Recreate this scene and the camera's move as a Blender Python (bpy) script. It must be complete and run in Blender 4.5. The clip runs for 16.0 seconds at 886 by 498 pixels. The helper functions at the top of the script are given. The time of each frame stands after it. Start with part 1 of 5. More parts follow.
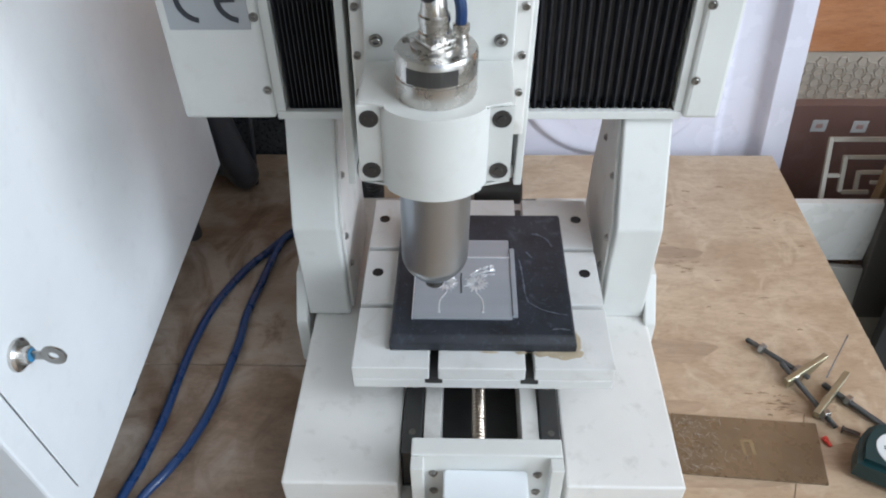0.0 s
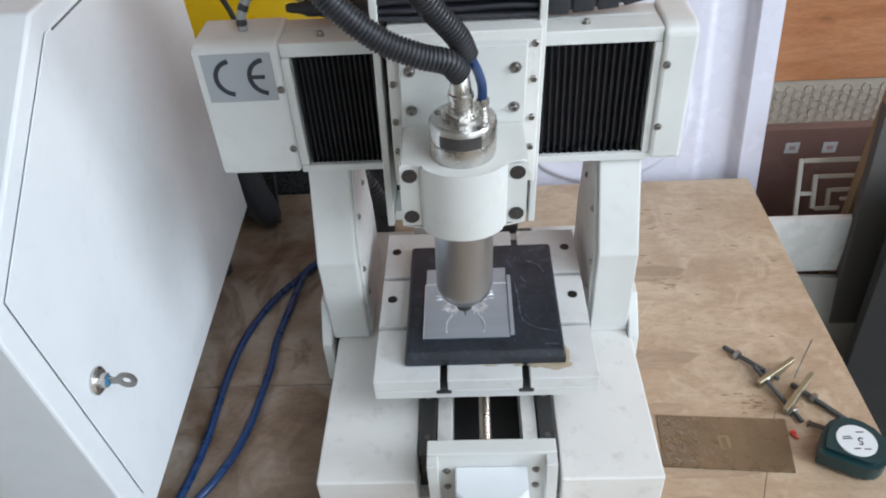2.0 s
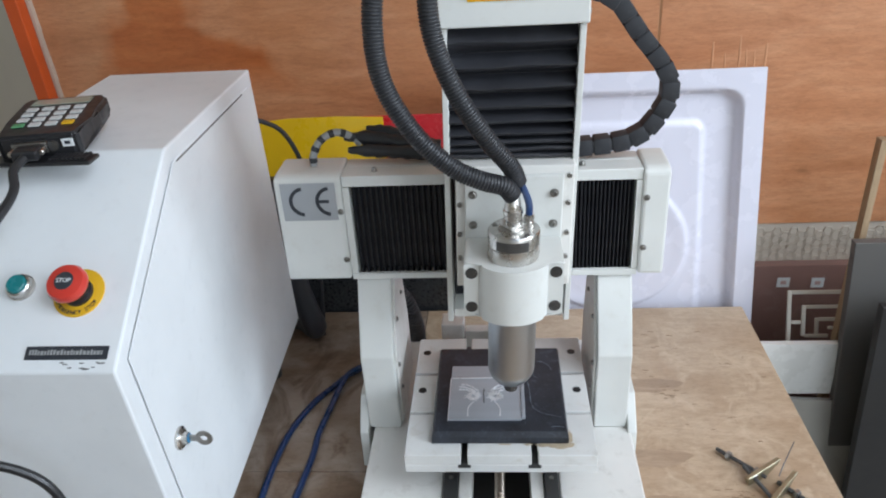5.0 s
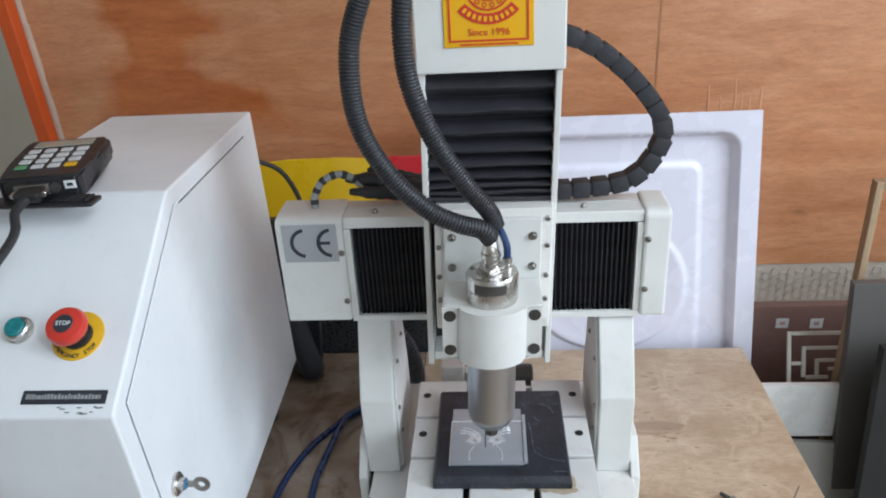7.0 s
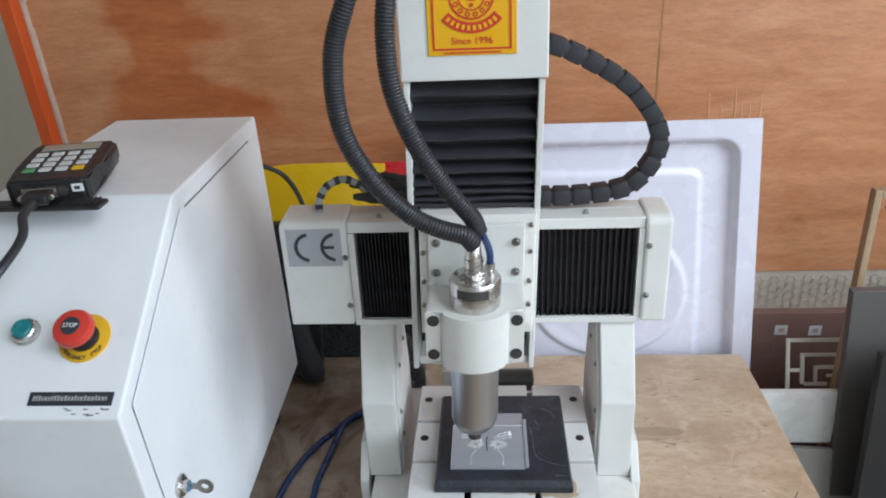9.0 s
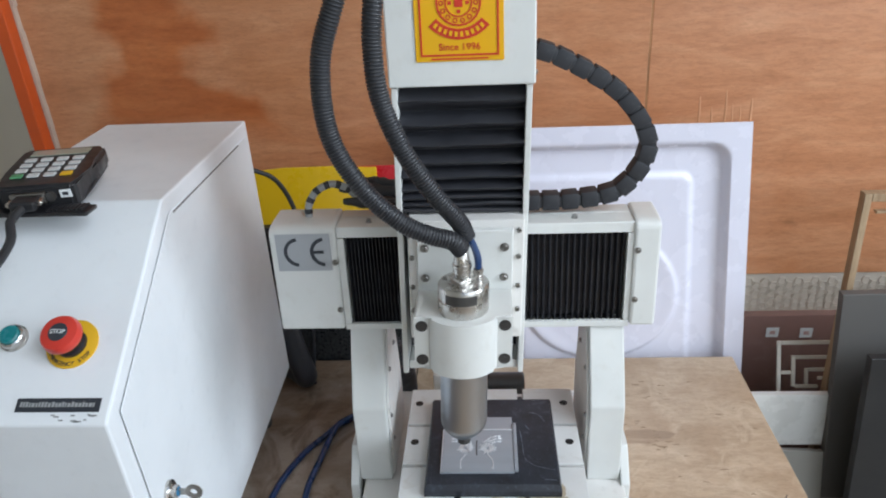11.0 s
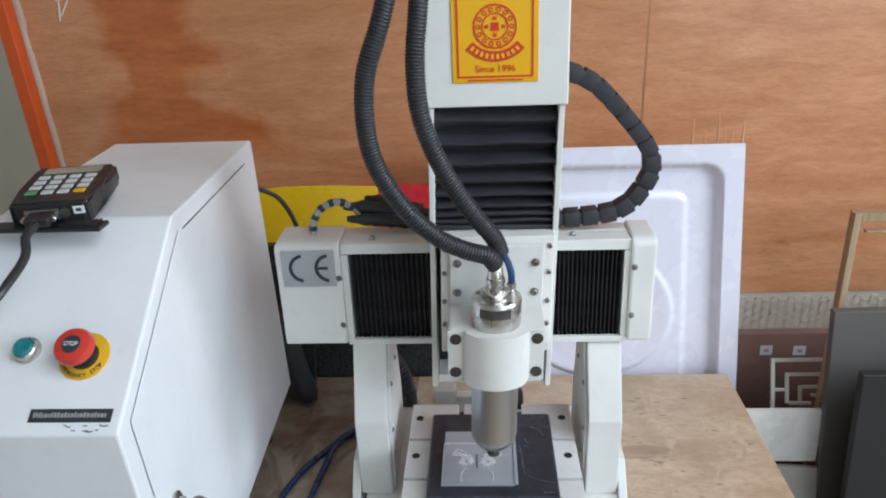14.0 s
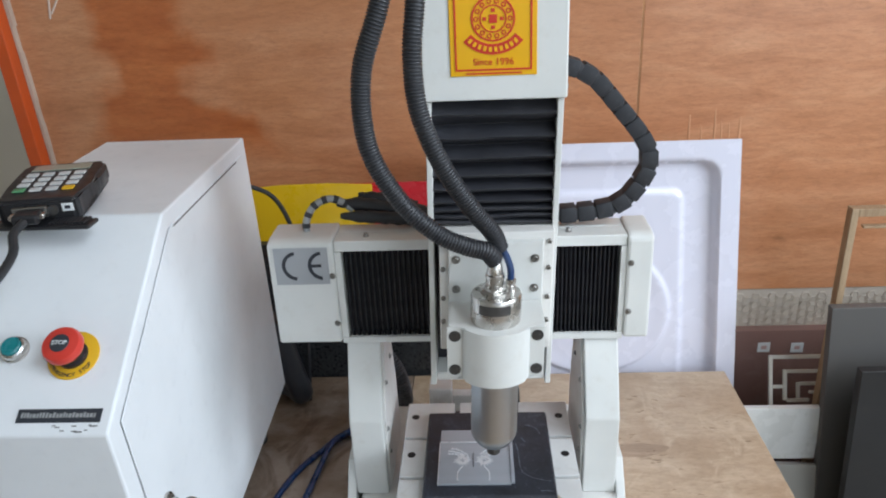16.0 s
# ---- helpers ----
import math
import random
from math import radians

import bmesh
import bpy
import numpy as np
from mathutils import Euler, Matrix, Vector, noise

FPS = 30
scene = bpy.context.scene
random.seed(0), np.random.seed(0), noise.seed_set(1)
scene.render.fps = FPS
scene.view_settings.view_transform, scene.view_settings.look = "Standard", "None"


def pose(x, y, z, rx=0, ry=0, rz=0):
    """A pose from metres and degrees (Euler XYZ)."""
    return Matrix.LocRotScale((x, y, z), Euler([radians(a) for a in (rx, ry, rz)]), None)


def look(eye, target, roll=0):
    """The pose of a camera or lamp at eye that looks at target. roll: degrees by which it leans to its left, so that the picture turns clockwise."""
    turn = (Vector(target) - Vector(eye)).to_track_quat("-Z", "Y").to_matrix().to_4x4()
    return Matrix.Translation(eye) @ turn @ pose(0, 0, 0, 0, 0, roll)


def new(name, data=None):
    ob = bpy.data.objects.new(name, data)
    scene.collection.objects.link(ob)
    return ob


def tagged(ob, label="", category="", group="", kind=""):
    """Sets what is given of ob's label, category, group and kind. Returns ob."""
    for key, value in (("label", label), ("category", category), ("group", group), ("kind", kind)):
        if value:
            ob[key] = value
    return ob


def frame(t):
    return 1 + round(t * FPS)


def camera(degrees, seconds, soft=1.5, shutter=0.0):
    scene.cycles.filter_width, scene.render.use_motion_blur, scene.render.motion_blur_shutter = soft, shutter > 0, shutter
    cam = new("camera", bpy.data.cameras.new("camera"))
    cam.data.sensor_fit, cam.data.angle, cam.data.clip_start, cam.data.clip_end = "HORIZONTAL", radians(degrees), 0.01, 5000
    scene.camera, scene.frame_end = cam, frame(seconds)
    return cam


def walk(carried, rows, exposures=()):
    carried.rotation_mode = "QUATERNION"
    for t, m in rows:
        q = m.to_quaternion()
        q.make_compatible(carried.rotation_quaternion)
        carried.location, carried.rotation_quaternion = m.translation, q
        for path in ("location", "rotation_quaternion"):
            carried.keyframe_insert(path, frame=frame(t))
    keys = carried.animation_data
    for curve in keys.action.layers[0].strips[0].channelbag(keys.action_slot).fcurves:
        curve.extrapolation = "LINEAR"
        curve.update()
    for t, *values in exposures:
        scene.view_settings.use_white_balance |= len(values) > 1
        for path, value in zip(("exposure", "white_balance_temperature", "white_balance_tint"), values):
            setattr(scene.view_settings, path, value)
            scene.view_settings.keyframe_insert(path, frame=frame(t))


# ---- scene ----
cam = camera(61.0, 16.0, 2.0)
PATH = [
    (0, (-0.011, -0.621, 0.749), (-0.072, 0.875, -0.576), -1.2),
    (0.5, (-0.001, -0.626, 0.757), (-0.084, 0.862, -0.577), -2.9),
    (1, (0.005, -0.647, 0.778), (-0.091, 0.839, -0.557), -3.1),
    (1.5, (0.015, -0.678, 0.815), (-0.097, 0.849, -0.471), -3.1),
    (2, (0.0, -0.708, 0.839), (-0.088, 0.824, -0.444), -4.0),
    (2.5, (0.051, -0.798, 0.853), (-0.07, 0.797, -0.347), -2.2),
    (3, (0.057, -0.873, 0.875), (-0.115, 0.809, -0.194), -2.9),
    (3.5, (0.034, -0.883, 0.869), (-0.135, 0.813, -0.177), -3.6),
    (4, (0.029, -0.89, 0.874), (-0.124, 0.828, -0.138), -3.1),
    (4.5, (0.021, -0.895, 0.883), (-0.135, 0.83, -0.119), -3.3),
    (5, (0.014, -0.898, 0.896), (-0.142, 0.855, -0.054), -3.6),
    (7.5, (0.004, -0.894, 0.901), (-0.133, 0.907, 0.042), -3.2),
    (8, (0.004, -0.901, 0.903), (-0.138, 0.9, 0.045), -3.1),
    (8.5, (0.0, -0.901, 0.903), (-0.138, 0.902, 0.049), -3.1),
    (9, (-0.002, -0.902, 0.903), (-0.135, 0.905, 0.055), -2.8),
    (11.5, (0.009, -0.901, 0.909), (-0.111, 0.908, 0.063), -2.8),
    (12, (0.008, -0.902, 0.909), (-0.108, 0.912, 0.074), -2.8),
    (12.5, (0.009, -0.905, 0.911), (-0.107, 0.911, 0.081), -2.7),
    (13, (0.005, -0.912, 0.911), (-0.107, 0.91, 0.093), -2.7),
    (13.5, (0.007, -0.921, 0.915), (-0.11, 0.904, 0.106), -2.8),
    (14, (0.0, -0.928, 0.914), (-0.109, 0.903, 0.118), -2.4),
    (14.5, (-0.001, -0.931, 0.913), (-0.105, 0.904, 0.125), -2.4),
    (15, (0.002, -0.93, 0.912), (-0.102, 0.907, 0.127), -2.5),
    (15.5, (0.001, -0.926, 0.911), (-0.102, 0.91, 0.125), -2.3),
    (16, (0.002, -0.92, 0.904), (-0.098, 0.912, 0.11), -2.6),
]
walk(cam, [(t, look(eye, target, roll)) for t, eye, target, roll in PATH])

# ---- world, light, exposure ----
world = bpy.data.worlds.new("world")
scene.world = world
world.use_nodes = True
wn = world.node_tree.nodes
sky = wn.new("ShaderNodeTexSky")
sky.sky_type = "NISHITA"
sky.sun_disc = False
sky.sun_elevation = radians(52)
sky.sun_rotation = radians(150)
world.node_tree.links.new(sky.outputs[0], wn["Background"].inputs[0])
wn["Background"].inputs[1].default_value = 0.10
scene.view_settings.exposure = 0.0


def area(name, eye, target, sx, sy, watts, color):
    data = bpy.data.lights.new(name, "AREA")
    data.shape, data.size, data.size_y, data.energy, data.color = "RECTANGLE", sx, sy, watts, color
    ob = new(name, data)
    ob.matrix_basis = look(eye, target)
    return ob


# daylight by the front and right openings; added high and rear lamps, sources unseen
area("door_daylight", (1.95, -3.3, 1.3), (0.0, 0, 0.5), 1.6, 2.2, 31, (0.788, 0.888, 1.0))
area("side_daylight", (3.05, -1.3, 1.4), (0, -0.1, 0.4), 1.1, 1.1, 76, (0.788, 0.888, 1.0))
# added lamp that brightens the floor far behind; no source there is known
area("rear_daylight", (-0.8, 8.7, 1.2), (-1.2, 4.5, -0.6), 3.0, 2.4, 62, (1.0, 0.96, 0.90))
# added lamp for the high key light; the roof opening is assumed
area("roof_daylight", (1.65, -1.45, 2.68), (0.0, -0.1, 0.2), 1.4, 1.4, 47, (0.788, 0.888, 1.0))

# ---- materials ----


def nodes_of(name):
    m = bpy.data.materials.new(name)
    m.use_nodes = True
    nt = m.node_tree
    return m, nt, nt.nodes["Principled BSDF"]


def node(nt, kind, **sockets):
    n = nt.nodes.new(kind)
    for key, value in sockets.items():
        n.inputs[key.replace("_", " ")].default_value = value
    return n


def coords(nt, stretch=(1, 1, 1)):
    tc = nt.nodes.new("ShaderNodeTexCoord")
    mp = nt.nodes.new("ShaderNodeMapping")
    mp.inputs["Scale"].default_value = stretch
    nt.links.new(tc.outputs["Object"], mp.inputs[0])
    return mp.outputs[0]


def ramp(nt, source, stops):
    r = nt.nodes.new("ShaderNodeValToRGB")
    e = r.color_ramp.elements
    e[0].position, e[0].color = stops[0][0], (*stops[0][1], 1)
    e[1].position, e[1].color = stops[-1][0], (*stops[-1][1], 1)
    for pos, col in stops[1:-1]:
        k = e.new(pos)
        k.color = (*col, 1)
    nt.links.new(source, r.inputs[0])
    return r.outputs[0]


def mix(nt, fac, a, b, mode="MIX"):
    m = nt.nodes.new("ShaderNodeMix")
    m.data_type, m.blend_type = "RGBA", mode
    for sock, value in ((0, fac), (6, a), (7, b)):
        if isinstance(value, (int, float)):
            m.inputs[sock].default_value = value
        elif isinstance(value, tuple):
            m.inputs[sock].default_value = (*value, 1)
        else:
            nt.links.new(value, m.inputs[sock])
    return m.outputs[2]


def bump(nt, bsdf, height, strength, distance=0.001):
    b = node(nt, "ShaderNodeBump", Strength=strength, Distance=distance)
    nt.links.new(height, b.inputs["Height"])
    nt.links.new(b.outputs[0], bsdf.inputs["Normal"])


def plain(name, color, rough=0.5, metal=0.0, spread=0.12, scale=30.0, relief=0.1, grime=0.0, grime_color=(0.2, 0.18, 0.15), stretch=(1, 1, 1), coat=0.0):
    """A painted, plastic or metal surface with fine grain, larger stains and slight relief."""
    m, nt, b = nodes_of(name)
    at = coords(nt, stretch)
    fine = node(nt, "ShaderNodeTexNoise", Scale=scale, Detail=6.0, Roughness=0.6)
    broad = node(nt, "ShaderNodeTexNoise", Scale=scale / 7, Detail=4.0, Roughness=0.55)
    for n in (fine, broad):
        nt.links.new(at, n.inputs["Vector"])
    lo = tuple(c * (1 - spread) for c in color)
    hi = tuple(min(1, c * (1 + spread * 0.6)) for c in color)
    col = ramp(nt, broad.outputs[0], [(0.3, lo), (0.7, hi)])
    if grime:
        spots = ramp(nt, fine.outputs[0], [(0.56, (0, 0, 0)), (0.75, (grime,) * 3)])
        col = mix(nt, spots, col, grime_color)
    nt.links.new(col, b.inputs["Base Color"])
    rr = ramp(nt, fine.outputs[0], [(0.3, (max(0, rough - 0.08),) * 3), (0.7, (min(1, rough + 0.1),) * 3)])
    nt.links.new(rr, b.inputs["Roughness"])
    b.inputs["Metallic"].default_value = metal
    b.inputs["Coat Weight"].default_value = coat
    if relief:
        bump(nt, b, fine.outputs[0], relief)
    return m


def wood(name, dark, mid, light, grain=(3, 40, 40), rough=0.55, patches=(0.5, 0.35, 0.2), patch=0.0, relief=0.25, coat=0.0, blotch=1.6):
    """Rotary-cut plywood face: long streaks, wavy figure, blotches and small dark checks."""
    m, nt, b = nodes_of(name)
    at = coords(nt, grain)
    raw = coords(nt)
    streak = node(nt, "ShaderNodeTexNoise", Scale=1.0, Detail=8.0, Roughness=0.65, Distortion=0.6)
    fine = node(nt, "ShaderNodeTexNoise", Scale=4.5, Detail=5.0, Roughness=0.7)
    blot = node(nt, "ShaderNodeTexNoise", Scale=blotch, Detail=3.0, Roughness=0.5, Distortion=0.8)
    check = node(nt, "ShaderNodeTexNoise", Scale=2.3, Detail=2.0, Roughness=0.4)
    nt.links.new(at, streak.inputs["Vector"])
    nt.links.new(at, fine.inputs["Vector"])
    nt.links.new(raw, blot.inputs["Vector"])
    nt.links.new(at, check.inputs["Vector"])
    col = ramp(nt, streak.outputs[0], [(0.28, dark), (0.5, mid), (0.72, light)])
    hair = ramp(nt, fine.outputs[0], [(0.35, (0.82, 0.79, 0.76)), (0.6, (1, 1, 1))])
    col = mix(nt, 0.75, col, hair, "MULTIPLY")
    if patch:
        mask = ramp(nt, blot.outputs[0], [(0.48, (0, 0, 0)), (0.66, (patch,) * 3)])
        col = mix(nt, mask, col, patches)
    pore_at = coords(nt, tuple(g * 4.2 for g in grain))
    pore = node(nt, "ShaderNodeTexNoise", Scale=2.6, Detail=4.0, Roughness=0.6, Distortion=1.1)
    nt.links.new(pore_at, pore.inputs["Vector"])
    pores = ramp(nt, pore.outputs[0], [(0.36, (0.74, 0.70, 0.66)), (0.50, (1, 1, 1)), (0.66, (1.08, 1.07, 1.05))])
    col = mix(nt, 0.42, col, pores, "MULTIPLY")
    marks = ramp(nt, check.outputs[0], [(0.72, (0, 0, 0)), (0.80, (0.45,) * 3)])
    col = mix(nt, marks, col, tuple(c * 0.5 for c in dark))
    nt.links.new(col, b.inputs["Base Color"])
    b.inputs["Roughness"].default_value = rough
    b.inputs["Coat Weight"].default_value = coat
    b.inputs["Coat Roughness"].default_value = 0.25
    bump(nt, b, fine.outputs[0], relief, 0.0006)
    return m


def brushed(name, color, rough, stretch):
    m, nt, b = nodes_of(name)
    at = coords(nt, stretch)
    n = node(nt, "ShaderNodeTexNoise", Scale=40.0, Detail=3.0)
    nt.links.new(at, n.inputs["Vector"])
    nt.links.new(ramp(nt, n.outputs[0], [(0.3, tuple(c * 0.85 for c in color)), (0.7, color)]), b.inputs["Base Color"])
    nt.links.new(ramp(nt, n.outputs[0], [(0.3, (rough * 0.8,) * 3), (0.7, (rough * 1.3,) * 3)]), b.inputs["Roughness"])
    b.inputs["Metallic"].default_value = 1.0
    bump(nt, b, n.outputs[0], 0.06, 0.0004)
    return m


WHITE = plain("white_powder_coat", (0.705, 0.712, 0.682), 0.42, 0, 0.07, 45, 0.10, 0.22, (0.52, 0.48, 0.41))
WORN = plain("scuffed_white_paint", (0.76, 0.745, 0.71), 0.5, 0, 0.12, 35, 0.12, 0.5, (0.45, 0.42, 0.37))
CAB = plain("cabinet_grey_white", (0.80, 0.83, 0.85), 0.45, 0, 0.05, 45, 0.10, 0.10, (0.45, 0.46, 0.47))
GREYP = plain("label_grey", (0.42, 0.44, 0.46), 0.4, 0.3, 0.06, 50, 0.05)
INK = plain("dark_ink", (0.03, 0.035, 0.045), 0.5, 0, 0.1, 60, 0.0)
SEAM = plain("seam_shadow_gap", (0.16, 0.16, 0.16), 0.7, 0, 0.2, 60, 0.0)
BELLOW = plain("black_bellows_cloth", (0.030, 0.031, 0.037), 0.36, 0, 0.3, 80, 0.2, 0.06, (0.08, 0.08, 0.08))
RUBBER = plain("black_rubber", (0.028, 0.029, 0.033), 0.5, 0, 0.25, 70, 0.2, 0.12, (0.10, 0.10, 0.10))
HOSE = plain("black_corrugated_plastic", (0.034, 0.035, 0.039), 0.4, 0, 0.2, 70, 0.1)
CHAIN = plain("dusty_black_nylon", (0.021, 0.022, 0.026), 0.6, 0, 0.35, 60, 0.2, 0.25, (0.12, 0.12, 0.12))
STEEL = plain("turned_steel", (0.45, 0.475, 0.505), 0.36, 1.0, 0.06, 18, 0.0, stretch=(1, 1, 0.2))
STEEL.node_tree.nodes["Principled BSDF"].inputs["Anisotropic"].default_value = 0.55
turned = STEEL.node_tree.nodes.new("ShaderNodeTangent")
turned.direction_type, turned.axis = "RADIAL", "Z"
STEEL.node_tree.links.new(turned.outputs[0], STEEL.node_tree.nodes["Principled BSDF"].inputs["Tangent"])
CHROME = plain("polished_steel", (0.62, 0.60, 0.57), 0.27, 1.0, 0.12, 70, 0.06, 0.2, (0.35, 0.32, 0.28))
ZINC = plain("zinc_screw", (0.34, 0.33, 0.31), 0.34, 1.0, 0.2, 120, 0.1)
IRON = plain("oily_dark_iron", (0.10, 0.10, 0.10), 0.4, 0.7, 0.3, 60, 0.15, 0.2, (0.18, 0.12, 0.07))
BRASS = plain("greased_ball_screw", (0.40, 0.335, 0.28), 0.32, 1.0, 0.25, 60, 0.1)
ALU = plain("milled_aluminium", (0.44, 0.47, 0.51), 0.42, 0.45, 0.08, 60, 0.06, 0.2, (0.6, 0.62, 0.65), stretch=(0.3, 6, 1))
CUT = plain("freshly_cut_aluminium", (0.88, 0.89, 0.90), 0.34, 0.7, 0.05, 90, 0.2)
SLATE = plain("scratched_black_plate", (0.021, 0.025, 0.034), 0.42, 0, 0.5, 210, 0.25, 0.5, (0.09, 0.105, 0.135))
DRILLED = plain("dark_drilled_hole", (0.02, 0.02, 0.02), 0.5, 0.3, 0.2, 60, 0.0)
CAPLABEL = plain("grey_worn_label", (0.19, 0.185, 0.18), 0.4, 0.5, 0.2, 60, 0.05)
BED = plain("stained_white_bed", (0.72, 0.72, 0.70), 0.45, 0, 0.12, 45, 0.12, 0.4, (0.52, 0.49, 0.44))
BLUE = plain("blue_polyurethane_tube", (0.006, 0.036, 0.125), 0.3, 0, 0.15, 40, 0.05, 0.1, (0.1, 0.15, 0.3), coat=0.3)
RED = plain("red_plastic", (0.62, 0.045, 0.03), 0.32, 0, 0.08, 40, 0.03, coat=0.2)
YELLOW = plain("yellow_plastic", (0.72, 0.42, 0.02), 0.38, 0, 0.06, 40, 0.03)
SHEETY = plain("yellow_acrylic", (0.78, 0.50, 0.01), 0.3, 0, 0.05, 20, 0.02, coat=0.3)
SHEETR = plain("red_acrylic", (0.55, 0.02, 0.03), 0.3, 0, 0.05, 20, 0.02, coat=0.3)
TEAL = plain("teal_button", (0.01, 0.22, 0.24), 0.25, 0, 0.1, 40, 0.0, coat=0.4)
LABELY = plain("yellow_label", (0.80, 0.42, 0.01), 0.35, 0, 0.04, 30, 0.0)
LABELR = plain("red_print", (0.58, 0.04, 0.02), 0.4, 0, 0.06, 30, 0.0)
PALE = plain("worn_print", (0.35, 0.36, 0.36), 0.5, 0, 0.1, 60, 0.0)
TRAY = plain("glossy_white_abs", (0.74, 0.735, 0.83), 0.25, 0, 0.03, 12, 0.02, coat=0.3)
KEYW = plain("pale_key_rubber", (0.60, 0.61, 0.60), 0.5, 0, 0.1, 60, 0.0)
KEYG = plain("green_key_rubber", (0.10, 0.30, 0.14), 0.5, 0, 0.1, 60, 0.0)
SCREEN = plain("grey_green_display", (0.30, 0.33, 0.27), 0.15, 0, 0.08, 40, 0.0, coat=0.6)
BLACKP = plain("black_abs", (0.018, 0.018, 0.02), 0.35, 0, 0.2, 70, 0.12)
ORANGE = plain("orange_red_oxide_paint", (0.60, 0.085, 0.012), 0.38, 0, 0.2, 18, 0.15, 0.15, (0.22, 0.05, 0.02))
TAPEG = plain("dark_green_tape_case", (0.003, 0.032, 0.036), 0.4, 0, 0.2, 40, 0.1, coat=0.1)
PAPER = plain("white_label_paper", (0.72, 0.74, 0.74), 0.5, 0, 0.05, 50, 0.0)
MARBLE = plain("pale_marble", (0.64, 0.64, 0.61), 0.25, 0, 0.18, 14, 0.03, 0.3, (0.75, 0.75, 0.75))
GREYSLAB = plain("grey_cement_sheet", (0.36, 0.345, 0.31), 0.7, 0, 0.2, 16, 0.2, 0.2, (0.18, 0.17, 0.15))
DARKSLAB = plain("dark_slate_sheet", (0.10, 0.094, 0.088), 0.5, 0, 0.25, 10, 0.12, 0.2, (0.10, 0.10, 0.09), stretch=(1, 1, 0.3))
BLACKSLAB = plain("near_black_sheet", (0.016, 0.015, 0.015), 0.5, 0, 0.3, 12, 0.1, 0.2, (0.05, 0.045, 0.04))
GRANITE = plain("black_speckled_granite", (0.02, 0.022, 0.024), 0.3, 0, 0.4, 160, 0.05, 0.5, (0.12, 0.12, 0.12))
BROWN = plain("red_brown_board", (0.25, 0.14, 0.115), 0.6, 0, 0.15, 20, 0.1, 0.15, (0.20, 0.13, 0.10))
HEXM = plain("beige_embossed_panel", (0.52, 0.45, 0.37), 0.55, 0, 0.2, 30, 0.1, 0.25, (0.2, 0.16, 0.12))
BRONZE = plain("scratched_bronze_acrylic", (0.19, 0.13, 0.075), 0.3, 0.2, 0.3, 60, 0.1, 0.35, (0.27, 0.21, 0.15))
BLOCKY = plain("yellow_passivated_steel", (0.38, 0.345, 0.24), 0.42, 0.9, 0.2, 60, 0.1)
CONCRETE = plain("shop_concrete", (0.36, 0.33, 0.28), 0.8, 0, 0.2, 4, 0.3, 0.3, (0.2, 0.19, 0.18))
PLASTER = plain("shop_wall_plaster", (0.70, 0.68, 0.62), 0.8, 0, 0.12, 5, 0.2)
BENCHW = wood("bench_plywood", (0.43, 0.31, 0.205), (0.515, 0.385, 0.265), (0.60, 0.465, 0.34), (6, 17, 17), 0.45, (0.40, 0.275, 0.175), 0.7, 0.18, blotch=6.5)
# left bench plywood: stains and the machine's shade both in the colour
BENCH_DARK = wood("stained_shaded_plywood", (0.16, 0.105, 0.068), (0.235, 0.165, 0.115), (0.31, 0.235, 0.175), (7, 18, 20), 0.5, (0.40, 0.335, 0.28), 0.95, 0.25, blotch=5.5)
EDGEW = wood("bench_edge_wood", (0.22, 0.14, 0.08), (0.32, 0.21, 0.13), (0.40, 0.28, 0.18), (5, 60, 90), 0.65)
WALLW = wood("varnished_plywood", (0.415, 0.163, 0.068), (0.52, 0.228, 0.108), (0.60, 0.295, 0.153), (5, 16, 22), 0.36, (0.45, 0.175, 0.07), 0.5, 0.2, 0.4, 3.2)


def add_stain(m, cx, half, low, color):
    """A soft-edged run of darker varnish down a board, widening towards its foot."""
    nt = m.node_tree
    b = nt.nodes["Principled BSDF"]
    old = b.inputs["Base Color"].links[0].from_socket
    at = coords(nt)
    n = node(nt, "ShaderNodeTexNoise", Scale=7.0, Detail=3.0)
    nt.links.new(at, n.inputs["Vector"])
    xyz = nt.nodes.new("ShaderNodeSeparateXYZ")
    nt.links.new(at, xyz.inputs[0])

    def calc(op, a, c):
        k = nt.nodes.new("ShaderNodeMath")
        k.operation = op
        for s, v in ((0, a), (1, c)):
            if isinstance(v, (int, float)):
                k.inputs[s].default_value = v
            else:
                nt.links.new(v, k.inputs[s])
        return k.outputs[0]

    off = calc("ADD", calc("SUBTRACT", xyz.outputs[0], cx), calc("MULTIPLY", calc("SUBTRACT", n.outputs[0], 0.5), 0.22))
    spread = calc("MAXIMUM", calc("MULTIPLY", calc("SUBTRACT", low + 0.10, xyz.outputs[2]), 0.8), 0.0)
    off = calc("SUBTRACT", off, calc("MULTIPLY", spread, 0.5))
    edge = nt.nodes.new("ShaderNodeMapRange")
    edge.interpolation_type = "SMOOTHSTEP"
    edge.inputs["From Min"].default_value, edge.inputs["From Max"].default_value = half + 0.035, half - 0.02
    nt.links.new(calc("SUBTRACT", calc("ABSOLUTE", off, 0), spread), edge.inputs["Value"])
    foot = nt.nodes.new("ShaderNodeMapRange")
    foot.inputs["From Min"].default_value, foot.inputs["From Max"].default_value = low - 0.06, low + 0.02
    nt.links.new(xyz.outputs[2], foot.inputs["Value"])
    mask = calc("MULTIPLY", calc("MULTIPLY", edge.outputs[0], foot.outputs[0]), 0.9)
    nt.links.new(mix(nt, mask, old, mix(nt, 1.0, old, color, "MULTIPLY")), b.inputs["Base Color"])


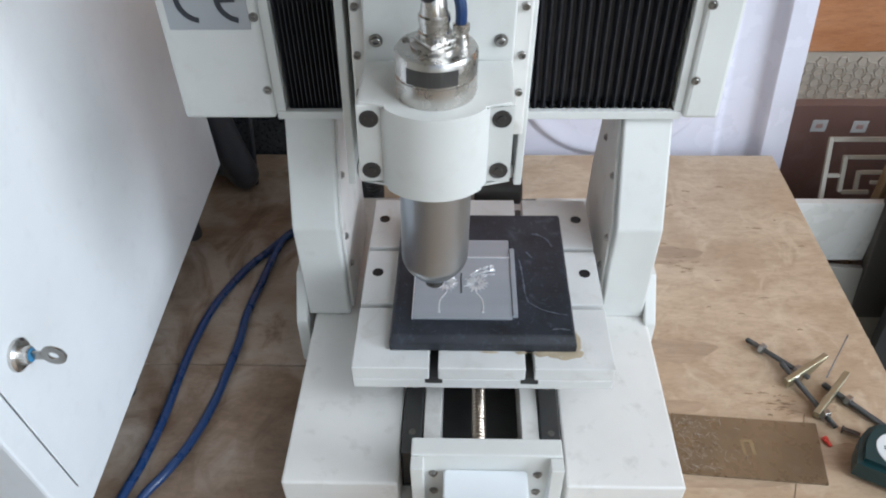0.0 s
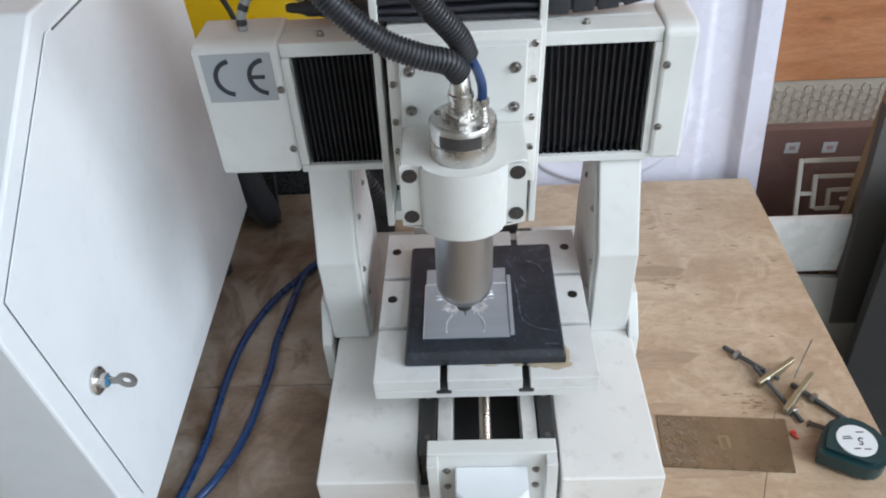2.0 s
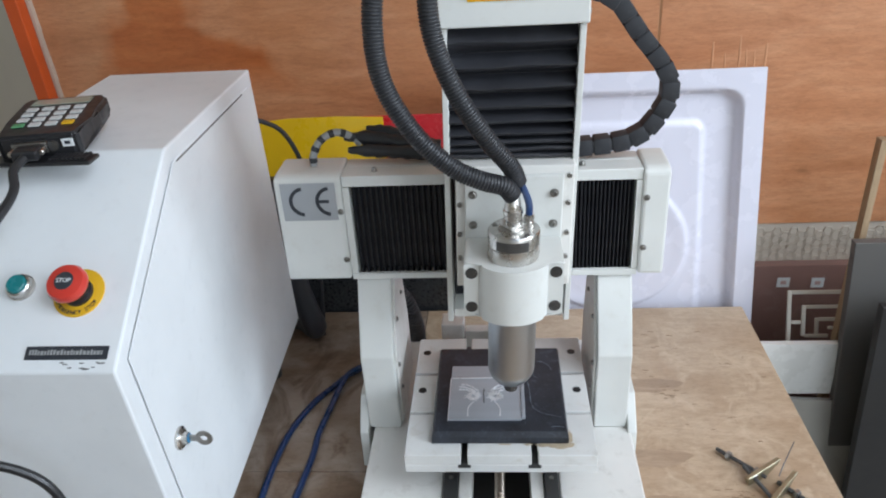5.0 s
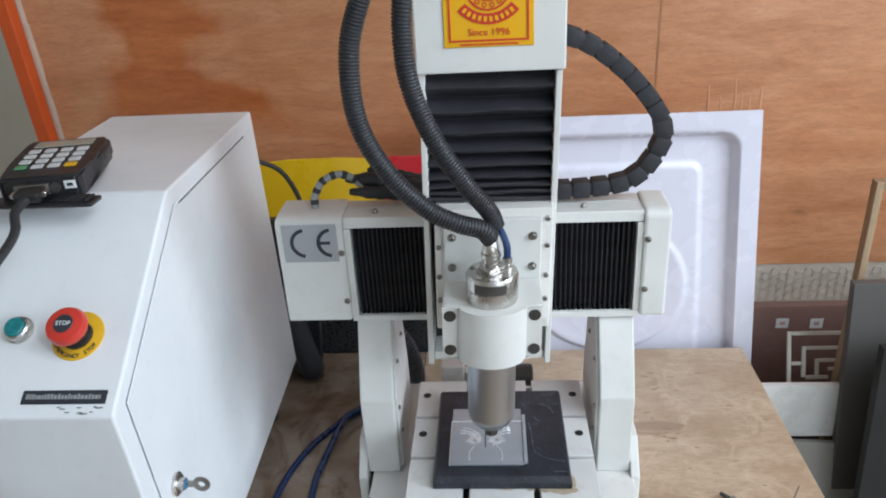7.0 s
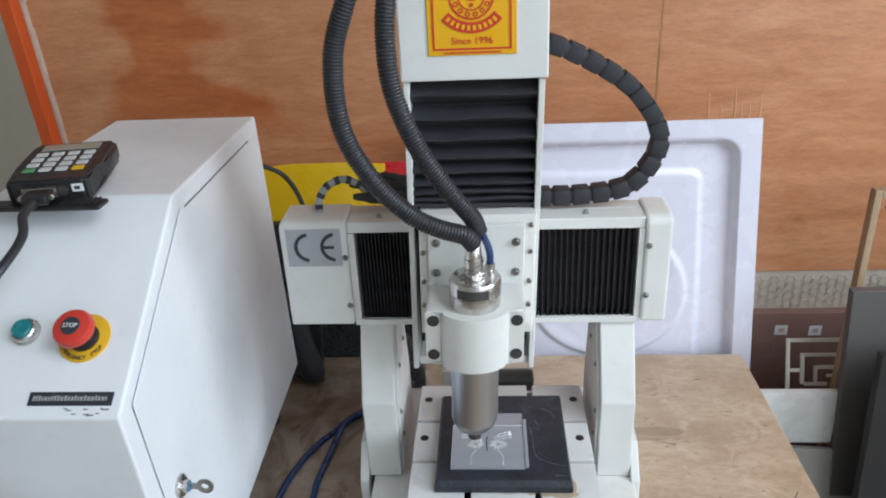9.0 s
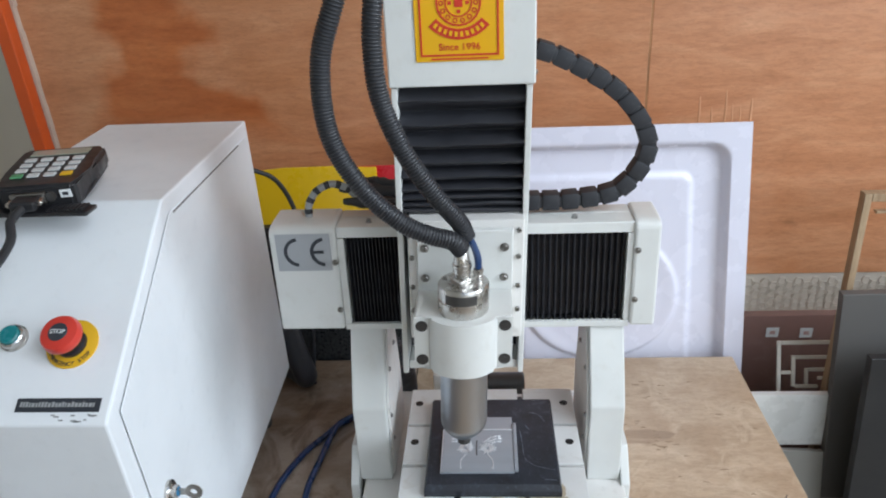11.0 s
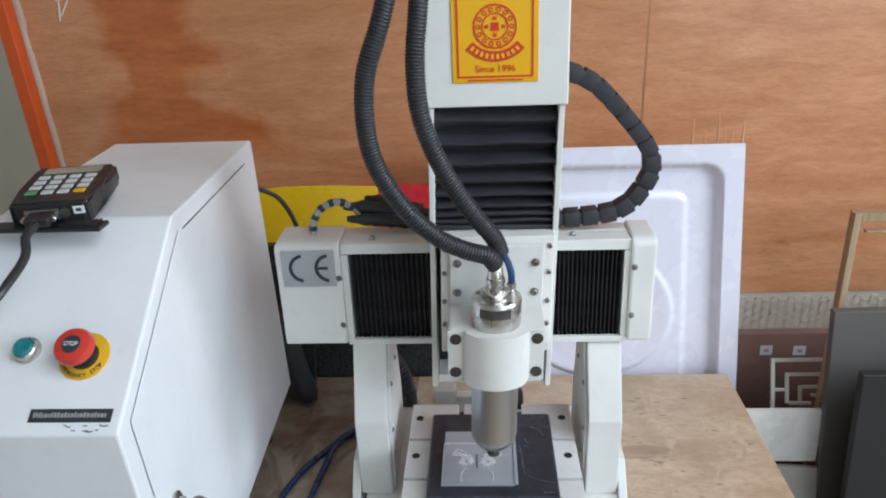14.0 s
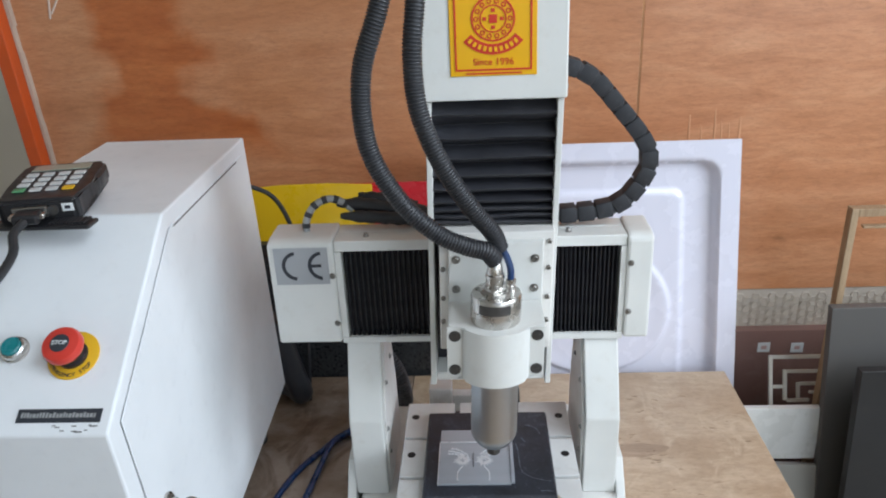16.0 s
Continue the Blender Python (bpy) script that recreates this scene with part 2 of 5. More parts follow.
add_stain(WALLW, -0.665, 0.088, 0.50, (0.82, 0.50, 0.25))


def add_smears(m, color, scale, lo, hi, amount, stretch=(1, 1, 1)):
    """Soft worn or dusty smears with a shape of their own, over a finished surface."""
    nt = m.node_tree
    b = nt.nodes["Principled BSDF"]
    old = b.inputs["Base Color"].links[0].from_socket
    n = node(nt, "ShaderNodeTexNoise", Scale=scale, Detail=5.0, Roughness=0.62, Distortion=1.4)
    nt.links.new(coords(nt, stretch), n.inputs["Vector"])
    mask = ramp(nt, n.outputs[0], [(lo, (0, 0, 0)), (hi, (amount,) * 3)])
    nt.links.new(mix(nt, mask, old, color), b.inputs["Base Color"])


add_smears(BENCH_DARK, (0.40, 0.335, 0.28), 6.0, 0.47, 0.66, 0.85, (1, 0.6, 1))
add_smears(BENCH_DARK, (0.11, 0.062, 0.036), 8.0, 0.52, 0.70, 0.8, (1.4, 0.8, 1))
add_smears(BENCHW, (0.36, 0.25, 0.16), 10.0, 0.55, 0.72, 0.55)
add_smears(BENCHW, (0.66, 0.53, 0.39), 14.0, 0.54, 0.70, 0.6, (1, 0.7, 1))
add_smears(SLATE, (0.10, 0.12, 0.15), 34.0, 0.58, 0.76, 0.6, (1, 0.8, 1))
add_smears(BED, (0.50, 0.45, 0.37), 22.0, 0.60, 0.74, 0.5)
add_smears(WORN, (0.50, 0.47, 0.42), 16.0, 0.60, 0.76, 0.5)
add_smears(BROWN, (0.33, 0.22, 0.19), 12.0, 0.56, 0.74, 0.5)
FRAMEW = wood("pale_batten", (0.28, 0.18, 0.10), (0.37, 0.255, 0.15), (0.44, 0.32, 0.20), (40, 40, 4), 0.6)

# ---- mesh helpers ----


def part(name, bm, material, parent=None, label="", smooth=False, keep=False):
    """Link a bmesh as one mesh object, under a thing or a part."""
    me = bpy.data.meshes.new(name)
    if not keep:
        bmesh.ops.recalc_face_normals(bm, faces=bm.faces)
    if smooth:
        for f in bm.faces:
            f.smooth = True
        for e in bm.edges:
            if len(e.link_faces) == 2 and e.calc_face_angle(0) > 0.6:
                e.smooth = False
    bm.to_mesh(me)
    bm.free()
    for m in material if isinstance(material, (list, tuple)) else [material]:
        me.materials.append(m)
    ob = new(name, me)
    if parent is not None:
        ob.parent = parent
    if label:
        tagged(ob, label)
    return ob


def thing(name, label, category, at=(0, 0, 0), group="", kind=""):
    """An empty at the base of a thing; its parts are given in world metres unless it is keyed."""
    ob = new(name)
    ob.empty_display_size = 0.05
    return tagged(ob, label, category, group, kind)


def tag_faces(bm, before, index):
    for f in list(bm.faces)[before:]:
        f.material_index = index


def box(bm, x0, x1, y0, y1, z0, z1, bevel=0.0, segs=2, turn=None):
    g = bmesh.ops.create_cube(bm, size=1.0)
    vs = g["verts"]
    for v in vs:
        v.co = Vector(((x0 + x1) / 2 + v.co.x * (x1 - x0), (y0 + y1) / 2 + v.co.y * (y1 - y0), (z0 + z1) / 2 + v.co.z * (z1 - z0)))
    if turn is not None:
        bmesh.ops.transform(bm, matrix=turn, verts=vs)
    if bevel:
        es = list({e for v in vs for e in v.link_edges})
        bmesh.ops.bevel(bm, geom=es, offset=bevel, segments=segs, affect="EDGES", profile=0.5)
    return bm


def boxes(*rows, bevel=0.0):
    bm = bmesh.new()
    for r in rows:
        box(bm, *r[:6], bevel=r[6] if len(r) > 6 else bevel)
    return bm


def axis_turn(p0, p1):
    d = Vector(p1) - Vector(p0)
    return Matrix.Translation(p0) @ d.to_track_quat("Z", "Y").to_matrix().to_4x4(), d.length


def lathe(bm, profile, p0, p1, segs=32):
    """Rings of (along, radius) about the line from p0 to p1; along in metres."""
    m, _ = axis_turn(p0, p1)
    rings = []
    for along, r in profile:
        rings.append([bm.verts.new(m @ Vector((r * math.cos(2 * math.pi * k / segs), r * math.sin(2 * math.pi * k / segs), along))) for k in range(segs)])
    for a, b in zip(rings, rings[1:]):
        for k in range(segs):
            bm.faces.new((a[k], a[(k + 1) % segs], b[(k + 1) % segs], b[k]))
    bm.faces.new(rings[0][::-1])
    bm.faces.new(rings[-1])
    return bm


def rod(bm, p0, p1, r, segs=16, edge=0.0):
    L = (Vector(p1) - Vector(p0)).length
    e = edge
    prof = [(0, r - e), (e, r), (L - e, r), (L, r - e)] if e else [(0, r), (L, r)]
    return lathe(bm, prof, p0, p1, segs)


def prism(bm, outline, x0, x1, bevel=0.0):
    """An outline in (y, z) drawn out along x."""
    a = [bm.verts.new((x0, y, z)) for y, z in outline]
    b = [bm.verts.new((x1, y, z)) for y, z in outline]
    n = len(outline)
    fs = [bm.faces.new(a[::-1]), bm.faces.new(b)]
    for k in range(n):
        fs.append(bm.faces.new((a[k], a[(k + 1) % n], b[(k + 1) % n], b[k])))
    if bevel:
        es = list({e for f in fs for e in f.edges})
        bmesh.ops.bevel(bm, geom=es, offset=bevel, segments=2, affect="EDGES", profile=0.5)
    return bm


def slab(bm, outline, y0, y1):
    """An outline in (x, z) drawn out along y."""
    a = [bm.verts.new((x, y0, z)) for x, z in outline]
    b = [bm.verts.new((x, y1, z)) for x, z in outline]
    n = len(outline)
    bm.faces.new(a)
    bm.faces.new(b[::-1])
    for k in range(n):
        bm.faces.new((a[k], b[k], b[(k + 1) % n], a[(k + 1) % n]))
    return bm


def smooth_path(points, steps):
    """A Catmull-Rom line through points, evenly spaced."""
    p = [Vector(q) for q in points]
    p = [2 * p[0] - p[1]] + p + [2 * p[-1] - p[-2]]
    fine = []
    for i in range(1, len(p) - 2):
        for k in range(24):
            t = k / 24
            a, b, c, d = p[i - 1 : i + 3]
            fine.append(0.5 * (2 * b + (c - a) * t + (2 * a - 5 * b + 4 * c - d) * t * t + (3 * b - a - 3 * c + d) * t**3))
    fine.append(p[-2])
    run = [0.0]
    for a, b in zip(fine, fine[1:]):
        run.append(run[-1] + (b - a).length)
    out, j = [], 0
    for k in range(steps + 1):
        s = run[-1] * k / steps
        while j < len(run) - 2 and run[j + 1] < s:
            j += 1
        f = (s - run[j]) / max(1e-9, run[j + 1] - run[j])
        out.append(fine[j].lerp(fine[j + 1], min(1, f)))
    return out


def tube(bm, path, radius, segs=12):
    """A swept tube; radius is a number or a function of the ring's number."""
    n = len(path)
    side = None
    rings = []
    for i, p in enumerate(path):
        d = (path[min(n - 1, i + 1)] - path[max(0, i - 1)]).normalized()
        if side is None:
            side = d.orthogonal().normalized()
        side = (side - d * side.dot(d)).normalized()
        up = d.cross(side)
        r = radius(i) if callable(radius) else radius
        rings.append([bm.verts.new(p + r * (math.cos(2 * math.pi * k / segs) * side + math.sin(2 * math.pi * k / segs) * up)) for k in range(segs)])
    for a, b in zip(rings, rings[1:]):
        for k in range(segs):
            bm.faces.new((a[k], a[(k + 1) % segs], b[(k + 1) % segs], b[k]))
    bm.faces.new(rings[0][::-1])
    bm.faces.new(rings[-1])
    return bm


def corrugated(points, r, pitch):
    rough = smooth_path(points, 60)
    length = sum((b - a).length for a, b in zip(rough, rough[1:]))
    n = int(length / pitch)
    path = smooth_path(points, n * 4)
    return tube(bmesh.new(), path, lambda i: r * (1.0, 0.99, 0.86, 0.87)[i % 4], 18)


def socket_screw(name, parent, at, way, r=0.0035, h=0.003, washer=True):
    """A cap screw with a hexagon socket, facing along way."""
    bm = bmesh.new()
    p = Vector(at)
    w = Vector(way).normalized()
    if washer:
        rod(bm, p, p + w * 0.0008, r * 1.5, 16)
    lathe(bm, [(0, r), (h * 0.85, r), (h, r * 0.85), (h, r * 0.5), (h * 0.4, r * 0.45)], p, p + w, 12)
    return part(name, bm, ZINC, parent, smooth=True)


def lettering(name, text, size, m, material, parent, depth=0.0003):
    """Raised letters in the built-in typeface, centred, in the xy plane of m."""
    cu = bpy.data.curves.new(name, "FONT")
    cu.body, cu.size, cu.extrude, cu.align_x, cu.align_y = text, size, depth, "CENTER", "CENTER"
    tmp = bpy.data.objects.new(name, cu)
    scene.collection.objects.link(tmp)
    bpy.context.view_layer.update()
    me = bpy.data.meshes.new_from_object(tmp.evaluated_get(bpy.context.evaluated_depsgraph_get()))
    bpy.data.objects.remove(tmp)
    me.transform(m)
    me.materials.clear()
    me.materials.append(material)
    ob = new(name, me)
    ob.parent = parent
    return ob


FRONT = Matrix.Rotation(radians(90), 4, "X")

# ---- workshop shell; the ceiling and outer walls are added, unseen ----


def structure(name, bm, material, label, category):
    return tagged(part(name, bm, material), label, category, kind="structure")


structure("floor", boxes((-3.2, 3.2, -3.6, 9.0, -0.85, -0.75)), CONCRETE, "grey concrete workshop floor", "floor")
# unseen ceiling, added to keep sky light off the upward faces
structure("ceiling", boxes((-3.3, 0.8, -3.7, 9.1, 2.7, 2.8), (2.5, 3.3, -3.7, 9.1, 2.7, 2.8), (0.8, 2.5, -3.7, -2.3, 2.7, 2.8), (0.8, 2.5, -0.6, 9.1, 2.7, 2.8)), PLASTER, "unseen pale ceiling added to hold back sky light, open above the high lamp", "ceiling")
# unseen far wall; its doorway is added to go with the rear lamp
structure("wall_north", boxes((-3.2, -2.6, 9.0, 9.1, -0.75, 2.7), (1.0, 3.2, 9.0, 9.1, -0.75, 2.7), (-2.6, 1.0, 9.0, 9.1, 2.4, 2.7)), PLASTER, "unseen pale wall far behind the bench, its doorway added for the rear lamp", "wall")
structure("wall_west", boxes((-3.3, -3.2, -3.6, 9.0, -0.75, 2.7)), PLASTER, "pale workshop side wall", "wall")
structure("wall_east", boxes((3.2, 3.3, -3.6, -2.3, -0.75, 2.7), (3.2, 3.3, 0.5, 9.0, -0.75, 2.7), (3.2, 3.3, -2.3, 0.5, -0.75, -0.1), (3.2, 3.3, -2.3, 0.5, 2.4, 2.7)), PLASTER, "workshop side wall with a wide opening", "wall")
structure("wall_south", boxes((-3.2, -0.8, -3.7, -3.6, -0.75, 2.7), (2.8, 3.2, -3.7, -3.6, -0.75, 2.7), (-0.8, 2.8, -3.7, -3.6, 2.5, 2.7)), PLASTER, "workshop front wall with a wide doorway", "wall")

# plywood partition behind the bench, in sheets with a fine vertical joint
screen_wall = thing("wall_partition", "orange-brown varnished plywood partition behind the bench", "wall", kind="structure")
for x0, x1 in ((-0.950, 0.3275), (0.3315, 1.55)):
    part("panel", boxes((x0, x1, 0.62, 0.638, 0.12, 1.9), bevel=0.001), WALLW, screen_wall)
part("joint_filler", boxes((0.3277, 0.3313, 0.6203, 0.637, 0.12, 1.9)), plain("brown_joint_filler", (0.40, 0.19, 0.08), 0.7, 0, 0.4, 60, 0.3, 0.5, (0.42, 0.27, 0.13)), screen_wall, "brown filler in the joint of the plywood")
runs = bmesh.new()
drip = random.Random(12)
for x in (0.438, 0.462, 0.489, 0.503, 0.519, 0.541):
    top, low, w = 0.50 + drip.uniform(0, 0.05), 0.44 + drip.uniform(0, 0.02), drip.uniform(0.0025, 0.0050)
    tube(runs, smooth_path([(x, 0.6198 + w * 0.8, low), (x + drip.uniform(-0.001, 0.001), 0.6198 + w * 0.8, (top + low) / 2), (x - 0.0015, 0.6198 + w * 0.8, top)], 16), lambda k, w=w: w * (0.82 + 0.18 * math.sin(math.pi * k / 16)), 20)
part("varnish_run", runs, plain("varnish_drip", (0.57, 0.275, 0.14), 0.4, 0, 0.2, 60), screen_wall, "dried varnish runs", smooth=True)
chalk = bmesh.new()
for pts in ([(-0.86, 0.83), (-0.80, 0.84)], [(-0.835, 0.86), (-0.85, 0.76)], [(-0.825, 0.80), (-0.845, 0.77)], [(-0.85, 0.80), (-0.81, 0.805)]):
    tube(chalk, [Vector((x, 0.6195, z)) for x, z in pts], 0.0022, 6)
part("chalk_mark", chalk, plain("chalk", (0.60, 0.48, 0.40), 0.9), screen_wall, "pale chalk scribble")

# lower boards beyond the bench
hexp = bmesh.new()
box(hexp, 0.30, 1.5, 0.625, 0.635, -0.02, 0.1195)
HEX = 0.0112
for r in range(7):
    for k in range(60):
        cx, cz = 0.46 + k * HEX * 1.62, 0.004 + r * HEX * 1.87 + (k % 2) * HEX * 0.935
        if 0.01 < cz < 0.108 and cx < 1.45:
            lathe(hexp, [(0, HEX), (0.0016, HEX), (0.0022, HEX * 0.9), (0.0020, HEX * 0.72), (0.0009, HEX * 0.66)], (cx, 0.625, cz), (cx, 0.5, cz), 6)
structure("hexagon_panel", hexp, HEXM, "beige panel embossed with hexagons below the plywood", "panel")
structure("brown_board", boxes((0.30, 1.5, 0.60, 0.624, -0.75, 0.024), bevel=0.001), BROWN, "reddish brown board standing on the floor", "board")

# ---- workbench ----
bench = thing("workbench", "stained plywood workbench carrying the machine", "workbench")
part("tabletop", boxes((-0.149, 0.517, -1.0, 0.474, -0.025, 0.0), bevel=0.0015), BENCHW, bench)
# same plywood as the tabletop, painted darker for stains and shade
part("side_board", boxes((-1.3, -0.1505, -0.0015, 0.474, -0.025, 0.0), bevel=0.0015), BENCH_DARK, bench, "stained grey-brown plywood, darkened for the machine's shade")
part("side_board", boxes((-1.3, -0.1505, -1.0, -0.0025, -0.025, -0.0004), bevel=0.0015), BENCH_DARK, bench, "stained grey-brown plywood, darkened for the machine's shade")
part("edge_board", boxes((-1.3, 0.5195, -1.0, 0.46, -0.09, -0.026), bevel=0.002), EDGEW, bench)
for x, y in ((-1.25, -0.95), (0.48, -0.95), (-1.25, 0.4), (0.48, 0.4)):
    part("leg", boxes((x - 0.03, x + 0.03, y - 0.03, y + 0.03, -0.75, -0.0905), bevel=0.003), EDGEW, bench)
stain = bmesh.new()
marks = random.Random(4)
for cx, cy, n, sx, sy in ((0.366, -0.055, 34, 0.015, 0.013), (0.31, 0.19, 14, 0.014, 0.010), (0.33, 0.36, 10, 0.03, 0.02), (0.27, 0.25, 8, 0.03, 0.02), (0.37, 0.10, 5, 0.03, 0.03), (0.44, 0.30, 5, 0.03, 0.05)):
    for _ in range(n):
        x, y = cx + marks.gauss(0, sx), cy + marks.gauss(0, sy)
        L, w = marks.uniform(0.002, 0.008), marks.uniform(0.0003, 0.0008)
        bend = marks.uniform(-0.002, 0.002)
        tube(stain, smooth_path([(x - L, y, 0.0), (x, y + bend, 0.0), (x + L, y + marks.uniform(-0.001, 0.001), 0.0)], 6), lambda k: w * (0.25 + math.sin(math.pi * k / 6)), 5)
tagged(part("dark_check", stain, plain("dark_wood_check", (0.24, 0.155, 0.09), 0.7), bench, "dark checks and scratches in the veneer"), kind="stuff")
DARKERW = wood("darker_plywood", (0.34, 0.24, 0.16), (0.42, 0.30, 0.205), (0.48, 0.36, 0.25), (5, 34, 34), 0.4)
for cx, cy, rx, ry in ((0.262, 0.03, 0.045, 0.022), (0.285, 0.215, 0.045, 0.022), (0.25, -0.06, 0.025, 0.012), (0.29, -0.160, 0.062, 0.009), (0.425, -0.125, 0.04, 0.02), (0.262, -0.21, 0.03, 0.02), (0.34, -0.235, 0.03, 0.008), (0.405, -0.060, 0.03, 0.012)):
    patch_bm = bmesh.new()
    ring = [patch_bm.verts.new((cx + rx * (1 + 0.3 * noise.noise((math.cos(a) * 2, math.sin(a) * 2, cx * 9))) * math.cos(a), cy + ry * (1 + 0.5 * noise.noise((math.cos(a) * 2, math.sin(a) * 2, 5 + cx))) * math.sin(a), 0.0003)) for a in [k * math.pi / 24 for k in range(48)]]
    patch_bm.faces.new(ring)
    part("oil_stain", patch_bm, DARKERW, bench, "darker patch on the tabletop")

joint = bmesh.new()
rod(joint, (0.394, -0.068, -0.0002), (0.332, -0.215, -0.0002), 0.0006, 6)
part("veneer_joint", joint, plain("dark_veneer_joint", (0.13, 0.085, 0.05), 0.8), bench, "dark joint in the veneer")

# ---- engraving machine: frame ----
C = 0.006
machine = thing("engraving_machine", "white desktop CNC engraving machine with a gantry on the bench", "CNC machine")
base = bmesh.new()
box(base, C - 0.199, C - 0.083, -0.222, 0.24, 0.0, 0.086, 0.0025)
box(base, C + 0.083, C + 0.199, -0.222, 0.24, 0.0, 0.086, 0.0025)
box(base, C - 0.083, C + 0.083, -0.205, 0.24, 0.0, 0.03)
part("base", base, WORN, machine)
part("channel", boxes((C - 0.0825, C + 0.0825, -0.19, 0.23, 0.0305, 0.034)), IRON, machine, "dark oily channel under the bed")
for s in (-1, 1):
    part("rail_seat", boxes((C + s * 0.051 - 0.009, C + s * 0.051 + 0.009, -0.19, 0.23, 0.0345, 0.088), bevel=0.001), WORN, machine)
    rail = part("linear_rail", boxes((C + s * 0.0715 - 0.010, C + s * 0.0715 + 0.010, -0.19, 0.23, 0.0345, 0.092), bevel=0.0015), IRON, machine)
    for y in (-0.165, -0.105, -0.05):
        socket_screw("rail_bolt", rail, (C + s * 0.0715, y, 0.092), (0, 0, 1), 0.0035, 0.001, False)
screw = bmesh.new()
lathe(screw, [(i * 0.0022, 0.0078 if i % 2 else 0.0066) for i in range(180)], (C - 0.002, -0.2, 0.075), (C - 0.002, 0.2, 0.075), 16)
part("ball_screw", screw, BRASS, machine, "greasy bronze-coloured ball screw", smooth=True)

endp = bmesh.new()
box(endp, -0.061, 0.080, -0.2265, -0.2075, 0.036, 0.145, 0.0015)
endplate = part("end_plate", endp, WHITE, machine)
for x0, x1 in ((-0.061, -0.049), (0.068, 0.080)):
    part("end_flange", boxes((x0, x1, -0.241, -0.2267, 0.01, 0.143), bevel=0.001), WHITE, machine)
cover = bmesh.new()
cover_plan = [(-0.031, -0.2268), (-0.031, -0.258), (-0.021, -0.268), (0.038, -0.268), (0.048, -0.258), (0.048, -0.2268)]
lo = [cover.verts.new((x, y - (0.030 if y < -0.25 else 0), 0.01)) for x, y in cover_plan]
hi = [cover.verts.new((x, y, 0.122)) for x, y in cover_plan]
cover.faces.new(lo[::-1]), cover.faces.new(hi)
for k in range(6):
    cover.faces.new((lo[k], lo[(k + 1) % 6], hi[(k + 1) % 6], hi[k]))
bmesh.ops.bevel(cover, geom=cover.edges[:], offset=0.0015, segments=2, affect="EDGES")
motor = part("motor_cover", cover, CAB, machine, "bluish white motor cover with cut corners")
for x in (-0.041, 0.058):
    for z in (0.115, 0.085):
        socket_screw("cover_screw", endplate, (x, -0.2266, z), (0, -1, 0), 0.003, 0.003)

# pillars: upright foot, knee, and an upper part that leans back under the beam
PROFILE = [(0.006, 0.0865), (0.0, 0.226), (0.05, 0.342), (0.135, 0.342), (0.175, 0.20), (0.19, 0.0865)]
for s in (-1, 1):
    x0, x1 = (0.150, 0.200) if s > 0 else (-0.200, -0.150)
    p = part("pillar", prism(bmesh.new(), PROFILE, x0, x1, 0.0025), WHITE, machine)
    xi = x0 if s > 0 else x1
    fl = [(0.016, 0.09), (0.012, 0.225), (0.06, 0.338), (0.12, 0.338), (0.16, 0.20), (0.17, 0.09)]
    part("inner_panel", prism(bmesh.new(), fl, xi - s * 0.0035, xi - s * 0.0003, 0.0005), WORN, p)
    for y, z in ((0.03, 0.15), (0.04, 0.27), (0.10, 0.28), (0.02, 0.2)):
        socket_screw("panel_screw", p, (xi - s * 0.0036, y, z), (-s, 0, 0), 0.003, 0.003)
    xo = x1 if s > 0 else x0
    foot = [(-0.01, 0.02), (-0.008, 0.088), (0.03, 0.135), (0.13, 0.135), (0.17, 0.088), (0.17, 0.02)]
    part("foot_bracket", prism(bmesh.new(), foot, xo + s * 0.0004, xo + s * 0.014, 0.002), WHITE, machine)

# gantry beam: sheet-metal housing with an open front for the bellows
beam_ob = part("beam_housing", boxes((-0.204, 0.204, 0.078, 0.108, 0.343, 0.502), bevel=0.002), WHITE, machine)
part("beam_top", boxes((-0.204, 0.204, 0.042, 0.0775, 0.486, 0.502), bevel=0.0015), WHITE, beam_ob)
part("beam_lip", boxes((-0.204, 0.204, 0.040, 0.0472, 0.340, 0.349), (-0.204, 0.204, 0.0473, 0.0775, 0.340, 0.3425), bevel=0.0008), WHITE, beam_ob)
for x0, x1 in ((-0.204, -0.195), (0.1965, 0.204)):
    part("beam_side", boxes((x0, x1, 0.041, 0.0775, 0.3495, 0.4855)), WHITE, beam_ob)
socket_screw("top_screw", beam_ob, (0.125, 0.06, 0.502), (0, 0, 1), 0.003, 0.005)
socket_screw("top_screw", beam_ob, (-0.16, 0.06, 0.502), (0, 0, 1), 0.003, 0.005)


def end_cover(x0, x1, screws):
    b = bmesh.new()
    prism(b, [(0.036, 0.343), (0.036, 0.4975), (0.040, 0.502), (0.050, 0.505), (0.110, 0.505), (0.110, 0.343)], x0, x1, 0.004)
    ob = part("end_cover", b, WHITE, machine)
    for x, z in screws:
        socket_screw("cover_screw", ob, (x, 0.0358, z), (0, -1, 0), 0.0030, 0.0030)
    return ob


left_end = end_cover(-0.298, -0.2045, [(-0.2085, 0.452), (-0.2085, 0.376)])
right_end = end_cover(0.2045, 0.240, [(0.2095, 0.462), (0.2095, 0.386)])

# certification plate: grey metal label with two cut circles
ce = part("certification_label", boxes((-0.289, -0.2125, 0.0345, 0.0358, 0.440, 0.4965), bevel=0.0005), GREYP, left_end, "grey metal label with dark letters")


